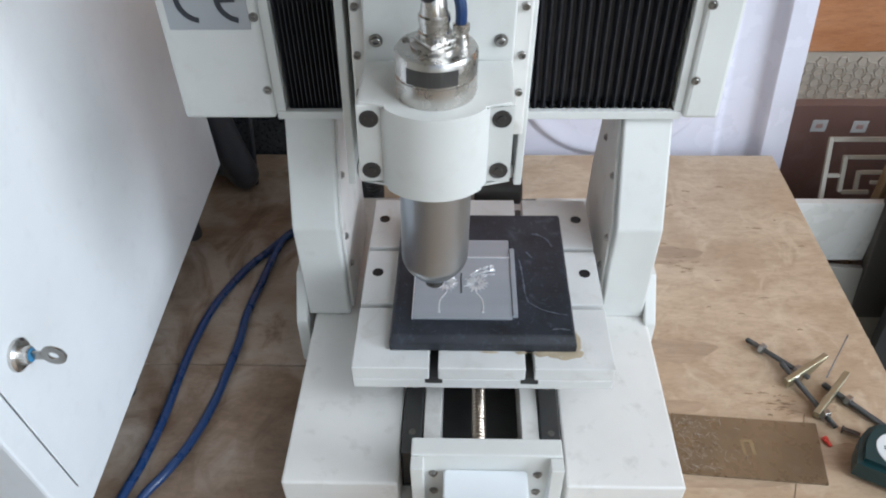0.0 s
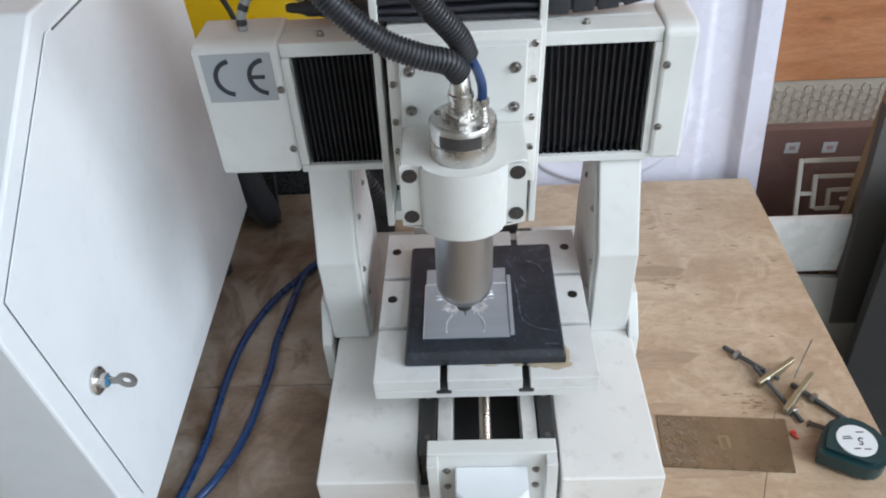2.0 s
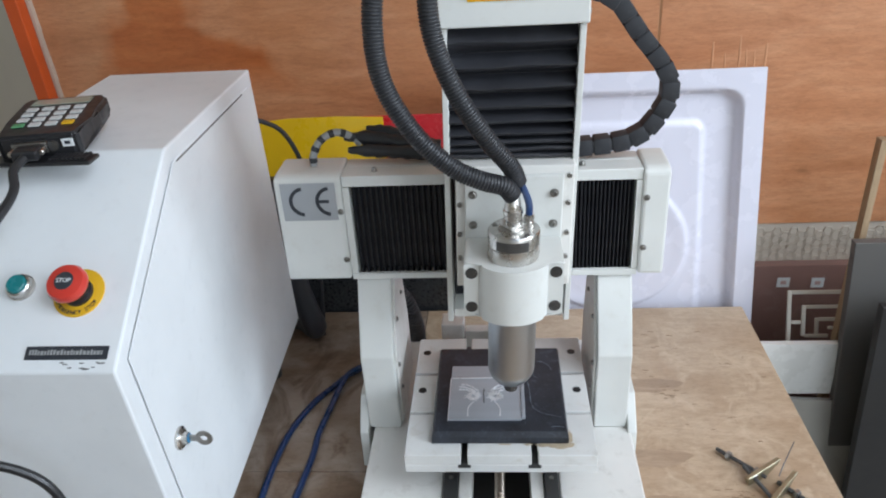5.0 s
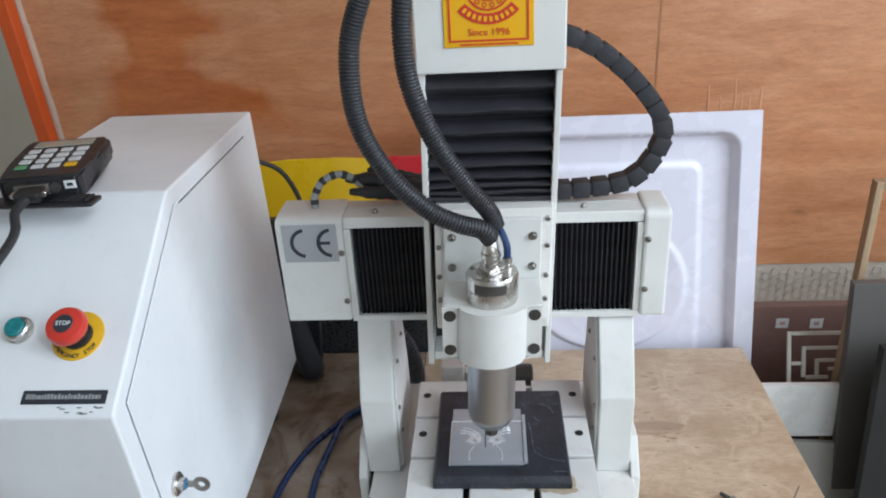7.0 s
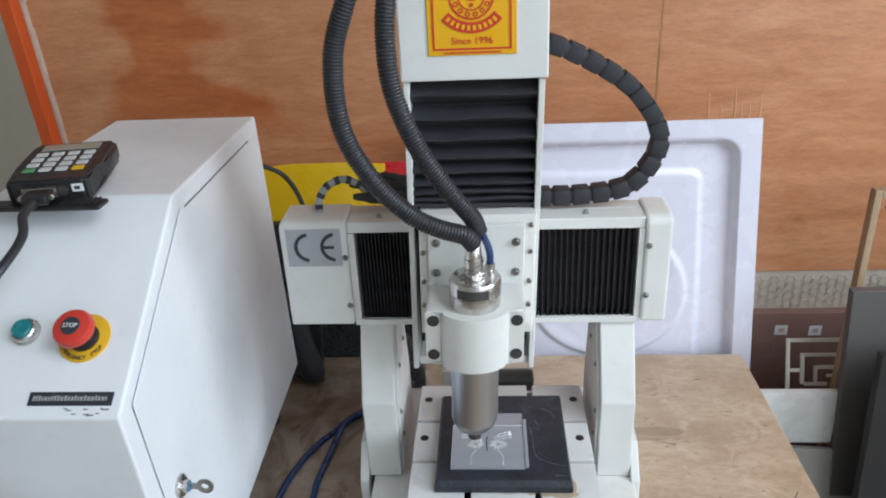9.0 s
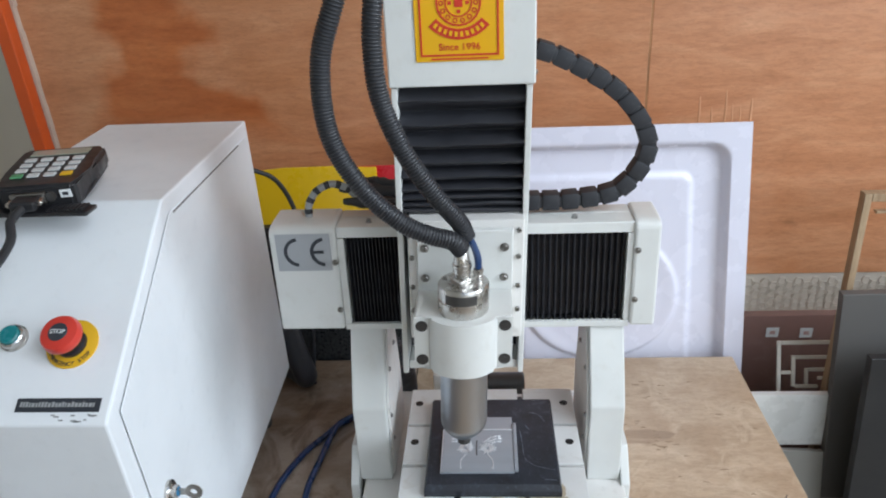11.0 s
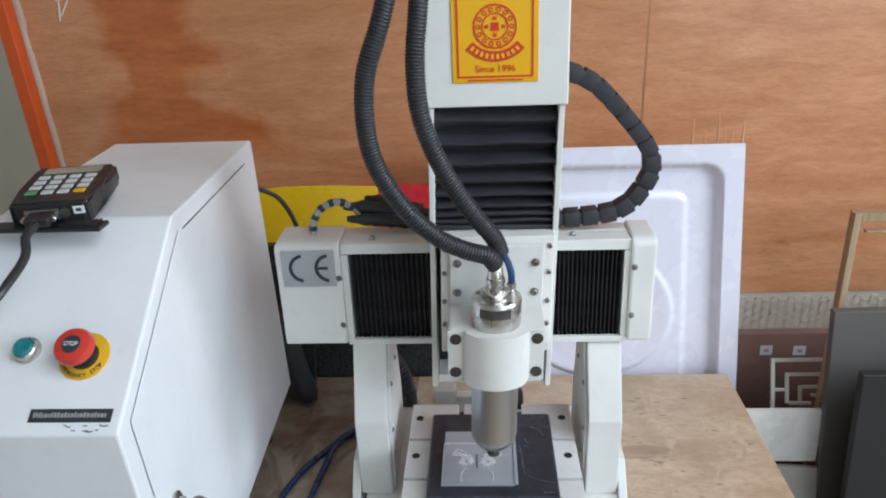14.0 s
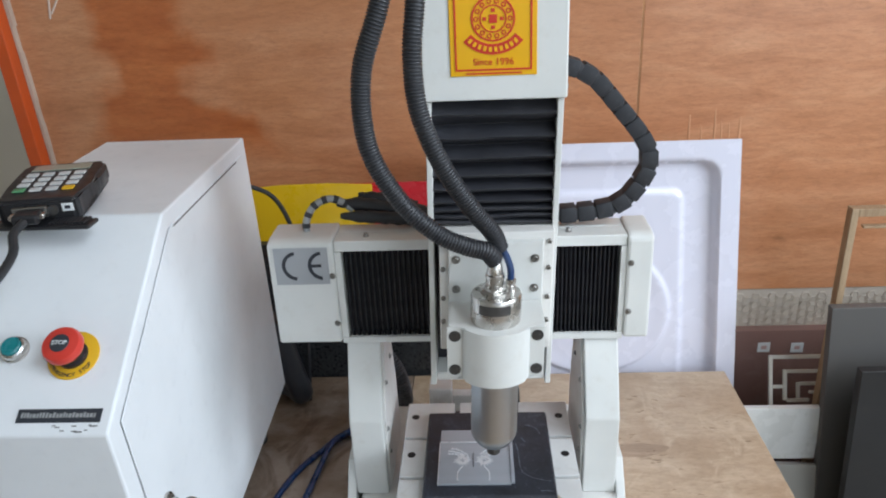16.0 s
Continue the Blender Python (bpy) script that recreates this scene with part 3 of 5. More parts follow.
def arc(bm, cx, cz, r0, r1, a0, a1, y0, y1):
    n = 20
    pts = [(cx + r1 * math.cos(radians(a0 + (a1 - a0) * k / n)), cz + r1 * math.sin(radians(a0 + (a1 - a0) * k / n))) for k in range(n + 1)]
    pts += [(cx + r0 * math.cos(radians(a1 + (a0 - a1) * k / n)), cz + r0 * math.sin(radians(a1 + (a0 - a1) * k / n))) for k in range(n + 1)]
    for k in range(n):
        quad = [pts[k], pts[k + 1], pts[2 * n - k], pts[2 * n + 1 - k]]
        slab(bm, quad, y0, y1)


ceb = bmesh.new()
for cx in (-0.2565, -0.2195):
    arc(ceb, cx, 0.469, 0.0172, 0.0222, 98, 262, 0.0338, 0.0346)
box(ceb, -0.2366, -0.2225, 0.0338, 0.0346, 0.4668, 0.4712)
bmesh.ops.remove_doubles(ceb, verts=ceb.verts, dist=1e-6)
part("letters", ceb, INK, left_end)

# bed with T-slots both ways
bed = part("bed", boxes((-0.122, 0.134, -0.153, 0.113, 0.150, 0.163), bevel=0.001), BED, machine, "white T-slot bed with stains")
part("bed_carrier", boxes((-0.04, 0.052, -0.05, 0.08, 0.0925, 0.1495), bevel=0.001), IRON, machine)
XS = (-0.122, -0.042, 0.052, 0.134)
XW = 0.0045
YS = (-0.153, -0.069, 0.021, 0.113)
for i in range(3):
    for j in range(3):
        x0, x1 = XS[i] + (XW if i else 0), XS[i + 1] - (XW if i < 2 else 0)
        y0, y1 = YS[j] + (0.003 if j else 0), YS[j + 1] - (0.003 if j < 2 else 0)
        part("bed_block", boxes((x0, x1, y0, y1, 0.1632, 0.180), bevel=0.001), BED, bed)
for x in (-0.108, 0.119):
    for y in (-0.018, 0.075):
        part("bolt_hole", lathe(bmesh.new(), [(0, 0.0062), (0.0004, 0.0062), (0.0004, 0.005), (0.0002, 0.0045)], (x, y, 0.18), (x, y, 0.2), 16), DRILLED, bed, "dark countersunk bolt hole")
# dark strips that stand for the shade inside the T-slots
slots = bmesh.new()
for x in (-0.042, 0.052):
    box(slots, x - 0.0085, x + 0.0085, -0.1534, -0.151, 0.158, 0.1636)
    box(slots, x - 0.0042, x + 0.0042, -0.152, 0.112, 0.1633, 0.165)
part("slot", slots, IRON, bed, "dark strips for the shade in the T-slot openings")

# rear bearing block and coupling behind the bed
rear = bmesh.new()
box(rear, -0.095, -0.055, 0.195, 0.235, 0.0865, 0.152, 0.003)
box(rear, -0.0545, 0.05, 0.215, 0.235, 0.0865, 0.125, 0.002)
part("rear_bearing_block", rear, WORN, machine)
cyl = bmesh.new()
rod(cyl, (0.0, 0.20, 0.130), (0.064, 0.20, 0.130), 0.0195, 24, 0.003)
part("rear_motor", cyl, IRON, machine, "dark cylindrical motor behind the bed", smooth=True)

# ---- work on the bed ----
black = thing("backing_plate", "scratched black backing plate clamped on the bed", "plate")
plate_bm = bmesh.new()
outer, inner = (-0.086, 0.098, -0.131, 0.066), (-0.083, 0.0955, -0.124, 0.0635)
rings = []
for (x0, x1, y0, y1), z in ((outer, 0.1802), (outer, 0.1905), (inner, 0.196)):
    rings.append([plate_bm.verts.new((x, y, z)) for x, y in ((x0, y0), (x1, y0), (x1, y1), (x0, y1))])
plate_bm.faces.new(rings[0][::-1]), plate_bm.faces.new(rings[2])
for a, b in zip(rings, rings[1:]):
    for k in range(4):
        plate_bm.faces.new((a[k], a[(k + 1) % 4], b[(k + 1) % 4], b[k]))
bmesh.ops.bevel(plate_bm, geom=plate_bm.edges[:], offset=0.0008, segments=2, affect="EDGES")
part("plate_body", plate_bm, SLATE, black)
scr = bmesh.new()
sr = random.Random(9)
for _ in range(40):
    x, y = sr.uniform(-0.08, 0.094), sr.uniform(-0.122, 0.06)
    a, L = sr.uniform(0, 3.1), sr.uniform(0.001, 0.005)
    tube(scr, smooth_path([(x, y, 0.1959), (x + L * math.cos(a), y + L * math.sin(a), 0.1959), (x + 1.6 * L * math.cos(a + 0.3), y + 1.6 * L * math.sin(a + 0.3), 0.1959)], 5), 0.00022, 4)
for pts, w in (([(0.0465, -0.012), (0.049, -0.035), (0.050, -0.060), (0.053, -0.078)], 0.0011), ([(0.053, -0.078), (0.066, -0.088), (0.080, -0.093), (0.092, -0.096)], 0.0006), ([(0.062, 0.030), (0.072, 0.027), (0.080, 0.019), (0.084, 0.008)], 0.0016), ([(0.055, 0.000), (0.058, -0.006), (0.061, -0.010)], 0.0012), ([(0.075, -0.1155), (0.083, -0.1145), (0.092, -0.116)], 0.0009)):
    tube(scr, smooth_path([(x, y, 0.1958) for x, y in pts], 24), lambda k, w=w: 0.0003 + w * abs(math.sin(k * 0.9) * math.sin(k * 0.31)), 5)
tagged(part("scratch", scr, plain("pale_scratch", (0.11, 0.13, 0.16), 0.6, 0, 0.4, 200), black, "pale scratches and scuffs"), kind="stuff")
glue_mat = plain("brown_glue", (0.50, 0.41, 0.29), 0.5, 0, 0.35, 120, 0.4, 0.5, (0.62, 0.58, 0.50))
glue = bmesh.new()
for cx, cy, rx, ry in ((0.066, -0.1335, 0.012, 0.0035), (0.085, -0.1350, 0.014, 0.0055), (0.099, -0.1330, 0.006, 0.0050), (0.1005, -0.118, 0.0035, 0.012), (0.044, -0.1325, 0.006, 0.0020), (0.013, -0.1322, 0.010, 0.0012)):
    rim_v = [glue.verts.new((cx + rx * (1 + 0.5 * noise.noise((math.cos(a) * 2, math.sin(a) * 2, cx * 90))) * math.cos(a), cy + ry * (1 + 0.6 * noise.noise((math.cos(a) * 3, math.sin(a) * 3, cx * 50))) * math.sin(a), 0.1803)) for a in [k * math.pi / 12 for k in range(24)]]
    mid = glue.verts.new((cx, cy, 0.1812))
    for k in range(24):
        glue.faces.new((rim_v[k], rim_v[(k + 1) % 24], mid))
part("glue_bead", glue, glue_mat, black, "dried brown glue along its edge", smooth=True)

piece = thing("aluminium_workpiece", "aluminium sheet with a partly engraved butterfly", "workpiece")
part("sheet", boxes((-0.064, 0.036, -0.104, -0.014, 0.1962, 0.1992), bevel=0.0006), ALU, piece)
part("upper_sheet", boxes((-0.064, 0.036, -0.0125, 0.016, 0.1962, 0.1985), bevel=0.0006), ALU, piece)
# rim strips in brighter metal, which also paint the edge highlight
part("sheet_lip", boxes((-0.0642, 0.0362, -0.0148, -0.0134, 0.1962, 0.2002), (-0.0652, -0.0642, -0.104, -0.0148, 0.1962, 0.1998), bevel=0.0003), CUT, piece, "bright cut edge of the sheet, its highlight put into the colour")
part("side_strip", boxes((0.0365, 0.0415, -0.101, 0.0, 0.1962, 0.2005), bevel=0.0006), ALU, piece)
BX, BY, BZ = -0.0155, -0.049, 0.1993


def facet(bm, x, y, ang, length, width, tilt):
    """A small cut face of the relief: a thin kite, tipped sideways."""
    u, v = Vector((math.cos(ang), math.sin(ang), 0)), Vector((-math.sin(ang), math.cos(ang), 0))
    p = Vector((x, y, BZ))
    pts = [p, p + u * length * 0.55 + v * width + Vector((0, 0, max(0, tilt))), p + u * length + Vector((0, 0, 0.0003)), p + u * length * 0.55 - v * width + Vector((0, 0, max(0, -tilt)))]
    top = [bm.verts.new(q + Vector((0, 0, 0.0003))) for q in pts]
    low = [bm.verts.new(Vector((q.x, q.y, BZ - 0.0005))) for q in pts]
    bm.faces.new(top), bm.faces.new(low[::-1])
    for k in range(4):
        bm.faces.new((low[k], low[(k + 1) % 4], top[(k + 1) % 4], top[k]))


for s in (-1, 1):
    bf = bmesh.new()
    cx, cy = BX + s * 0.0155, BY - 0.006
    for k in range(15):
        a = k * 2 * math.pi / 15 + 0.1
        facet(bf, cx + 0.002 * math.cos(a), cy + 0.002 * math.sin(a), a, sr.uniform(0.0085, 0.0120), 0.0015, sr.choice((-1, 1)) * sr.uniform(0.0003, 0.0011))
    for k in range(10):
        a = radians(12 + k * 5.5)
        d = 0.006 + 0.0030 * k
        x, y = BX + s * (0.002 + d * math.cos(radians(24))), BY + 0.004 + d * math.sin(radians(24)) + 0.004 * math.sin(k * 0.35)
        b0 = a if s > 0 else math.pi - a
        for m in range(3):
            facet(bf, x + sr.uniform(-0.001, 0.001), y - 0.0045 * m, b0 - s * 0.5 * m, sr.uniform(0.0035, 0.0065), sr.uniform(0.0009, 0.0016), sr.choice((-1, 1)) * sr.uniform(0.0003, 0.0013))
    tube(bf, smooth_path([(BX + s * 0.0150, BY - 0.018, BZ), (BX + s * 0.0215, BY - 0.030, BZ), (BX + s * 0.0225, BY - 0.040, BZ), (BX + s * 0.0220, BY - 0.047, BZ)], 14), 0.0007, 6)
    lathe(bf, [(0, 0.0014), (0.001, 0.001)], (BX + s * 0.022, BY - 0.047, BZ), (BX + s * 0.022, BY - 0.047, 1), 8)
    part("engraved_wing", bf, CUT, piece, "bright freshly cut butterfly wing")
part("engraved_body", tube(bmesh.new(), smooth_path([(BX, BY + 0.010, BZ), (BX - 0.0005, BY, BZ), (BX, BY - 0.020, BZ)], 12), 0.0009, 6), IRON, piece, "dark engraved body line")

# ---- spindle carriage, in its own space: x 0 is the spindle axis ----
head = thing("spindle_carriage", "white vertical carriage with a steel spindle on the gantry", "machine head")
col = bmesh.new()
for s in (-1, 1):
    box(col, 0.005 + s * 0.0765 - 0.0035, 0.005 + s * 0.0765 + 0.0035, -0.058, 0.03, 0.330, 0.715, 0.001)
part("side_plate", col, WHITE, head)
part("back_plate", boxes((-0.067, 0.077, -0.012, 0.028, 0.345, 0.715)), BELLOW, head, "black recess of the vertical slide")
part("foot_plate", boxes((-0.067, 0.077, -0.05, 0.025, 0.332, 0.3445), bevel=0.001), WHITE, head)
zb = part("vertical_bellows", boxes((-0.0705, 0.0805, -0.036, -0.013, 0.560, 0.7145)), BELLOW, head, "black pleated dust bellows")
zs = [0.5605, 0.567, 0.575, 0.585, 0.598, 0.615, 0.635, 0.658, 0.683, 0.7135]
for n, (a, b) in enumerate(zip(zs, zs[1:])):
    m = (a + b) / 2
    q = bmesh.new()
    cuts = []
    for k in range(17):
        x = -0.0705 + 0.151 * k / 16
        sag = 0.0022 * noise.noise((x * 22, n * 3.7, 0.4)) + 0.0007 * noise.noise((x * 90, n * 5.1, 2.0))
        dip = 0.0022 * noise.noise((x * 16, n * 2.3, 7.0))
        cuts.append([q.verts.new((x, y, z)) for y, z in ((-0.0365, a + 0.0006), (-0.0535 + dip, m - 0.0030 + sag), (-0.0555 + dip, m + sag), (-0.0535 + dip, m + 0.0018 + sag), (-0.0365, b - 0.0006))])
    for u, v in zip(cuts, cuts[1:]):
        for k in range(5):
            q.faces.new((u[k], u[(k + 1) % 5], v[(k + 1) % 5], v[k]))
    q.faces.new(cuts[0]), q.faces.new(cuts[-1][::-1])
    part("pleat", q, BELLOW, zb, smooth=True)
carr = bmesh.new()
box(carr, -0.069, 0.072, -0.074, -0.04, 0.395, 0.558, 0.0015)
rear_slide = part("slide_plate", carr, WORN, head)
front_plate = part("front_plate", boxes((-0.0575, 0.0585, -0.084, -0.0745, 0.395, 0.549), bevel=0.0015), WHITE, head)
for x in (-0.048, 0.048):
    for z in (0.527, 0.487):
        socket_screw("plate_screw", front_plate, (x, -0.0842, z), (0, -1, 0), 0.0036, 0.004)
for z in (0.545, 0.510, 0.470, 0.437):
    for x in (-0.0645, 0.0658):
        socket_screw("side_screw", rear_slide, (x, -0.0742, z), (0, -1, 0), 0.0032, 0.003, False)
box_top = part("motor_housing", boxes((-0.078, 0.087, -0.062, 0.045, 0.716, 0.90), bevel=0.002), WHITE, head)
socket_screw("housing_screw", box_top, (0.0872, -0.04, 0.725), (1, 0, 0), 0.003, 0.003)

# advertising sticker: yellow, red frame, gear ring and ribbon as plain shapes
stick = part("sticker", boxes((-0.045, 0.052, -0.0634, -0.0624, 0.744, 0.845), bevel=0.0004), LABELY, box_top, "yellow sticker with a red emblem")
em = bmesh.new()
SX, SZ, F0, F1 = 0.0035, 0.806, -0.0641, -0.0635
arc(em, SX, SZ, 0.0225, 0.0245, 0, 360, F0, F1)
arc(em, SX, SZ, 0.0135, 0.0150, 0, 360, F0, F1)
for k in range(14):
    a = k * 2 * math.pi / 14
    cx, cz = SX + 0.0188 * math.cos(a), SZ + 0.0188 * math.sin(a)
    arc(em, cx, cz, 0.0016, 0.0028, 0, 360, F0, F1)
box(em, SX - 0.0045, SX + 0.0045, F0, F1, SZ - 0.0045, SZ + 0.0045)
for dx, dz in ((0, 0.009), (-0.0095, 0), (0.0095, 0), (0, -0.009)):
    box(em, SX + dx - 0.002, SX + dx + 0.002, F0, F1, SZ + dz - 0.0018, SZ + dz + 0.0018)
arc(em, SX, SZ + 0.006, 0.033, 0.0445, 222, 318, F0, F1)
for x0, x1, z0, z1 in ((-0.0395, -0.0375, 0.752, 0.838), (0.0445, 0.0465, 0.752, 0.838), (-0.0395, 0.0465, 0.750, 0.752), (-0.0395, 0.0465, 0.838, 0.840)):
    box(em, x0, x1, F0, F1, z0, z1)
box(em, -0.028, 0.035, F0, F1, 0.7462, 0.7478)
bmesh.ops.remove_doubles(em, verts=em.verts, dist=1e-6)
part("emblem", em, LABELR, box_top, "red emblem printed on the sticker")
bars = bmesh.new()
for k, a in enumerate(range(229, 312, 9)):
    r = radians(a)
    cx, cz = SX + 0.0388 * math.cos(r), SZ + 0.006 + 0.0388 * math.sin(r)
    box(bars, cx - 0.0017, cx + 0.0017, F0 - 0.0004, F0 - 0.0001, cz - 0.0027, cz + 0.0027, turn=Matrix.Translation((cx, 0, cz)) @ Matrix.Rotation(-(r + math.pi / 2), 4, "Y") @ Matrix.Translation((-cx, 0, -cz)))
part("print", bars, LABELY, box_top)
lettering("since_text", "Since 1996", 0.0105, Matrix.Translation((0.0035, -0.0638, 0.7595)) @ FRONT, LABELR, box_top)

# clamp block with a rounded front round the spindle
AX = -0.132
ROUND = 0.041
cl = bmesh.new()
outline = [(-0.0575, -0.0845), (-0.0575, -0.150), (-0.0395, -0.150)]
outline += [(ROUND * math.sin(a) / math.sin(radians(62)) * 0.93, -0.1545 + 0.0195 * math.cos(radians(62)) / (1 - math.cos(radians(62))) - 0.0195 * (math.cos(a) - math.cos(radians(62))) / (1 - math.cos(radians(62))) - 0.0195 * math.cos(radians(62)) / (1 - math.cos(radians(62)))) for a in [radians(-62 + 124 * k / 22) for k in range(23)]]
outline += [(0.0395, -0.150), (0.0575, -0.150), (0.0575, -0.0845)]
lo = [cl.verts.new((x, y, 0.400)) for x, y in outline]
hi = [cl.verts.new((x, y, 0.471)) for x, y in outline]
n = len(outline)
cl.faces.new(lo[::-1])
cl.faces.new(hi)
for k in range(n):
    cl.faces.new((lo[k], lo[(k + 1) % n], hi[(k + 1) % n], hi[k]))
bmesh.ops.bevel(cl, geom=[e for e in cl.edges if abs(e.verts[0].co.z - e.verts[1].co.z) < 1e-6], offset=0.002, segments=2, affect="EDGES")
clamp = part("spindle_clamp", cl, WHITE, head, "glossy white clamp block", smooth=True)
for x in (-0.0485, 0.0485):
    for z in (0.458, 0.4125):
        bb = bmesh.new()
        lathe(bb, [(0, 0.0072), (0.0006, 0.0072), (0.0006, 0.006), (0.0003, 0.0058), (0.0003, 0.003), (0.0012, 0.0028)], (x, -0.1501, z), (x, -0.3, z), 18)
        part("clamp_bolt", bb, IRON, clamp, "black recessed clamp bolt", smooth=True)
sp = bmesh.new()
lathe(sp, [(0, 0.010), (0.0, 0.0190), (0.0012, 0.0205), (0.008, 0.0255), (0.0092, 0.0262), (0.015, 0.0284), (0.019, 0.0290), (0.1065, 0.0290)], (0, AX, 0.293), (0, AX, 1), 48)
spin = part("spindle", sp, STEEL, head, "brushed steel spindle body", smooth=True)
nut = bmesh.new()
lathe(nut, [(0, 0.0010), (0.004, 0.0016), (0.0042, 0.0050), (0.006, 0.0085), (0.018, 0.009), (0.0225, 0.009)], (0, AX, 0.2705), (0, AX, 1), 12)
part("collet_nut", nut, IRON, spin, "dark collet nut")
cap = bmesh.new()
lathe(cap, [(0, 0.0295), (0.003, 0.030), (0.016, 0.030), (0.0165, 0.0288), (0.018, 0.0288), (0.0185, 0.030), (0.0325, 0.030), (0.035, 0.0285)], (0, AX, 0.4712), (0, AX, 1), 48)
caps = part("spindle_cap", cap, CHROME, head, "polished steel end cap", smooth=True)
lab = bmesh.new()
arc_pts = [radians(-132 + 74 * k / 12) for k in range(13)]
va = [[lab.verts.new((0.0303 * math.cos(a), AX + 0.0303 * math.sin(a), z)) for a in arc_pts] for z in (0.4895, 0.5015)]
for k in range(12):
    lab.faces.new((va[0][k], va[0][k + 1], va[1][k + 1], va[1][k]))
bmesh.ops.solidify(lab, geom=lab.faces[:], thickness=0.0004)
part("worn_label", lab, CAPLABEL, caps, "grey worn label round the cap")
conn = bmesh.new()
lathe(conn, [(0, 0.0175), (0.0016, 0.0175), (0.002, 0.016)], (0.0, AX + 0.002, 0.5064), (0.0, AX + 0.002, 1), 28)
box(conn, -0.0115, 0.0115, -0.0115, 0.0115, 0.0085, 0.0125, 0.0018, turn=Matrix.Translation((0.0, AX + 0.002, 0.5)) @ Matrix.Rotation(radians(38), 4, "Z"))
lathe(conn, [(0, 0.0120), (0.005, 0.0120), (0.006, 0.0105), (0.012, 0.0105), (0.013, 0.0115), (0.017, 0.0112), (0.018, 0.0100), (0.034, 0.0078), (0.036, 0.0065)], (0.0, AX + 0.002, 0.512), (0.0, AX + 0.002, 1), 24)
part("cable_connector", conn, CHROME, head, "polished round cable connector", smooth=True)
for k, (x, y) in enumerate(((-0.022, AX + 0.008), (0.014, AX - 0.021), (-0.006, AX + 0.024))):
    socket_screw("cap_screw", caps, (x, y, 0.5056), (0, 0, 1), 0.0028, 0.0022, False)
fit_bm = bmesh.new()
lathe(fit_bm, [(0, 0.0055), (0.007, 0.0055), (0.008, 0.0045), (0.010, 0.0045), (0.0105, 0.006), (0.015, 0.006), (0.016, 0.0045)], (0.0185, AX + 0.004, 0.5057), (0.0185, AX + 0.004, 1), 16)
part("hose_fitting", fit_bm, CHROME, head, "small chrome hose fitting", smooth=True)
part("blue_air_hose", tube(bmesh.new(), smooth_path([(0.0185, AX + 0.004, 0.521), (0.018, AX + 0.006, 0.535), (0.012, AX + 0.012, 0.55), (0.002, AX + 0.02, 0.563), (-0.006, AX + 0.03, 0.572)], 24), 0.0042, 10), BLUE, head, "short blue air hose", smooth=True)
Y0 = AX + 0.002
part("cable_conduit", corrugated([(0.0, Y0, 0.546), (-0.010, Y0 - 0.006, 0.560), (-0.034, Y0 - 0.012, 0.570), (-0.066, Y0 - 0.014, 0.588), (-0.104, Y0 - 0.015, 0.628), (-0.133, Y0 - 0.015, 0.688), (-0.1345, Y0 - 0.015, 0.762), (-0.1135, Y0 - 0.013, 0.825), (-0.090, Y0 + 0.01, 0.90), (-0.050, Y0 + 0.06, 0.955), (0.0, Y0 + 0.10, 0.95), (0.01, Y0 + 0.12, 0.905)], 0.0110, 0.0036), HOSE, head, "black corrugated cable conduit", smooth=True)
part("hose_conduit", corrugated([(0.006, Y0 + 0.012, 0.556), (-0.002, Y0 + 0.006, 0.578), (-0.027, Y0 - 0.005, 0.615), (-0.057, Y0 - 0.012, 0.668), (-0.077, Y0 - 0.013, 0.724), (-0.081, Y0 - 0.013, 0.775), (-0.077, Y0 - 0.010, 0.82), (-0.068, Y0 + 0.01, 0.88), (-0.04, Y0 + 0.06, 0.93), (-0.01, Y0 + 0.10, 0.93), (0.01, Y0 + 0.12, 0.905)], 0.0108, 0.0036), HOSE, head, "black corrugated hose conduit", smooth=True)

# ---- bellows that fold along the beam ----
COLUMN = {"side_plate", "back_plate", "foot_plate", "vertical_bellows", "pleat"}
CARRIAGE = {"slide_plate", "front_plate", "plate_screw", "side_screw", "spindle_clamp", "clamp_bolt", "spindle", "collet_nut", "spindle_cap", "worn_label", "cap_screw"}
LEAN_RATE = 0.028


def lean_head(ob):
    """The worn column and the spindle on it lean a little towards the cabinet at the foot."""
    name = ob.name.split(".")[0]
    if ob.type == "MESH" and name in COLUMN | CARRIAGE:
        off = -0.008 if name in COLUMN else 0.0
        for v in ob.data.vertices:
            v.co.x += LEAN_RATE * (v.co.z - 0.47) + off
    for c in ob.children:
        lean_head(c)


lean_head(head)

PLEATS = 17


def bellows(name):
    ob = part(name, boxes((-0.194, 0.196, 0.0585, 0.0775, 0.350, 0.485)), BELLOW, machine, "black pleated bellows across the gantry")
    made = []
    b = bmesh.new()
    slab_pts = [(-0.0026, 0.0), (-0.0004, -0.010), (0.0004, -0.010), (0.0026, 0.0)]
    lo = [b.verts.new((x, y, 0.3435)) for x, y in slab_pts]
    hi = [b.verts.new((x, y, 0.485)) for x, y in slab_pts]
    b.faces.new(lo[::-1]), b.faces.new(hi)
    for k in range(4):
        b.faces.new((lo[k], lo[(k + 1) % 4], hi[(k + 1) % 4], hi[k]))
    first = part("pleat", b, BELLOW, ob)
    first.location = (0, 0.0580, 0)
    made.append(first)
    for _ in range(2 * PLEATS - 1):
        c = bpy.data.objects.new("pleat", first.data)
        scene.collection.objects.link(c)
        c.parent = ob
        made.append(c)
    return made


pleats = bellows("bellows")

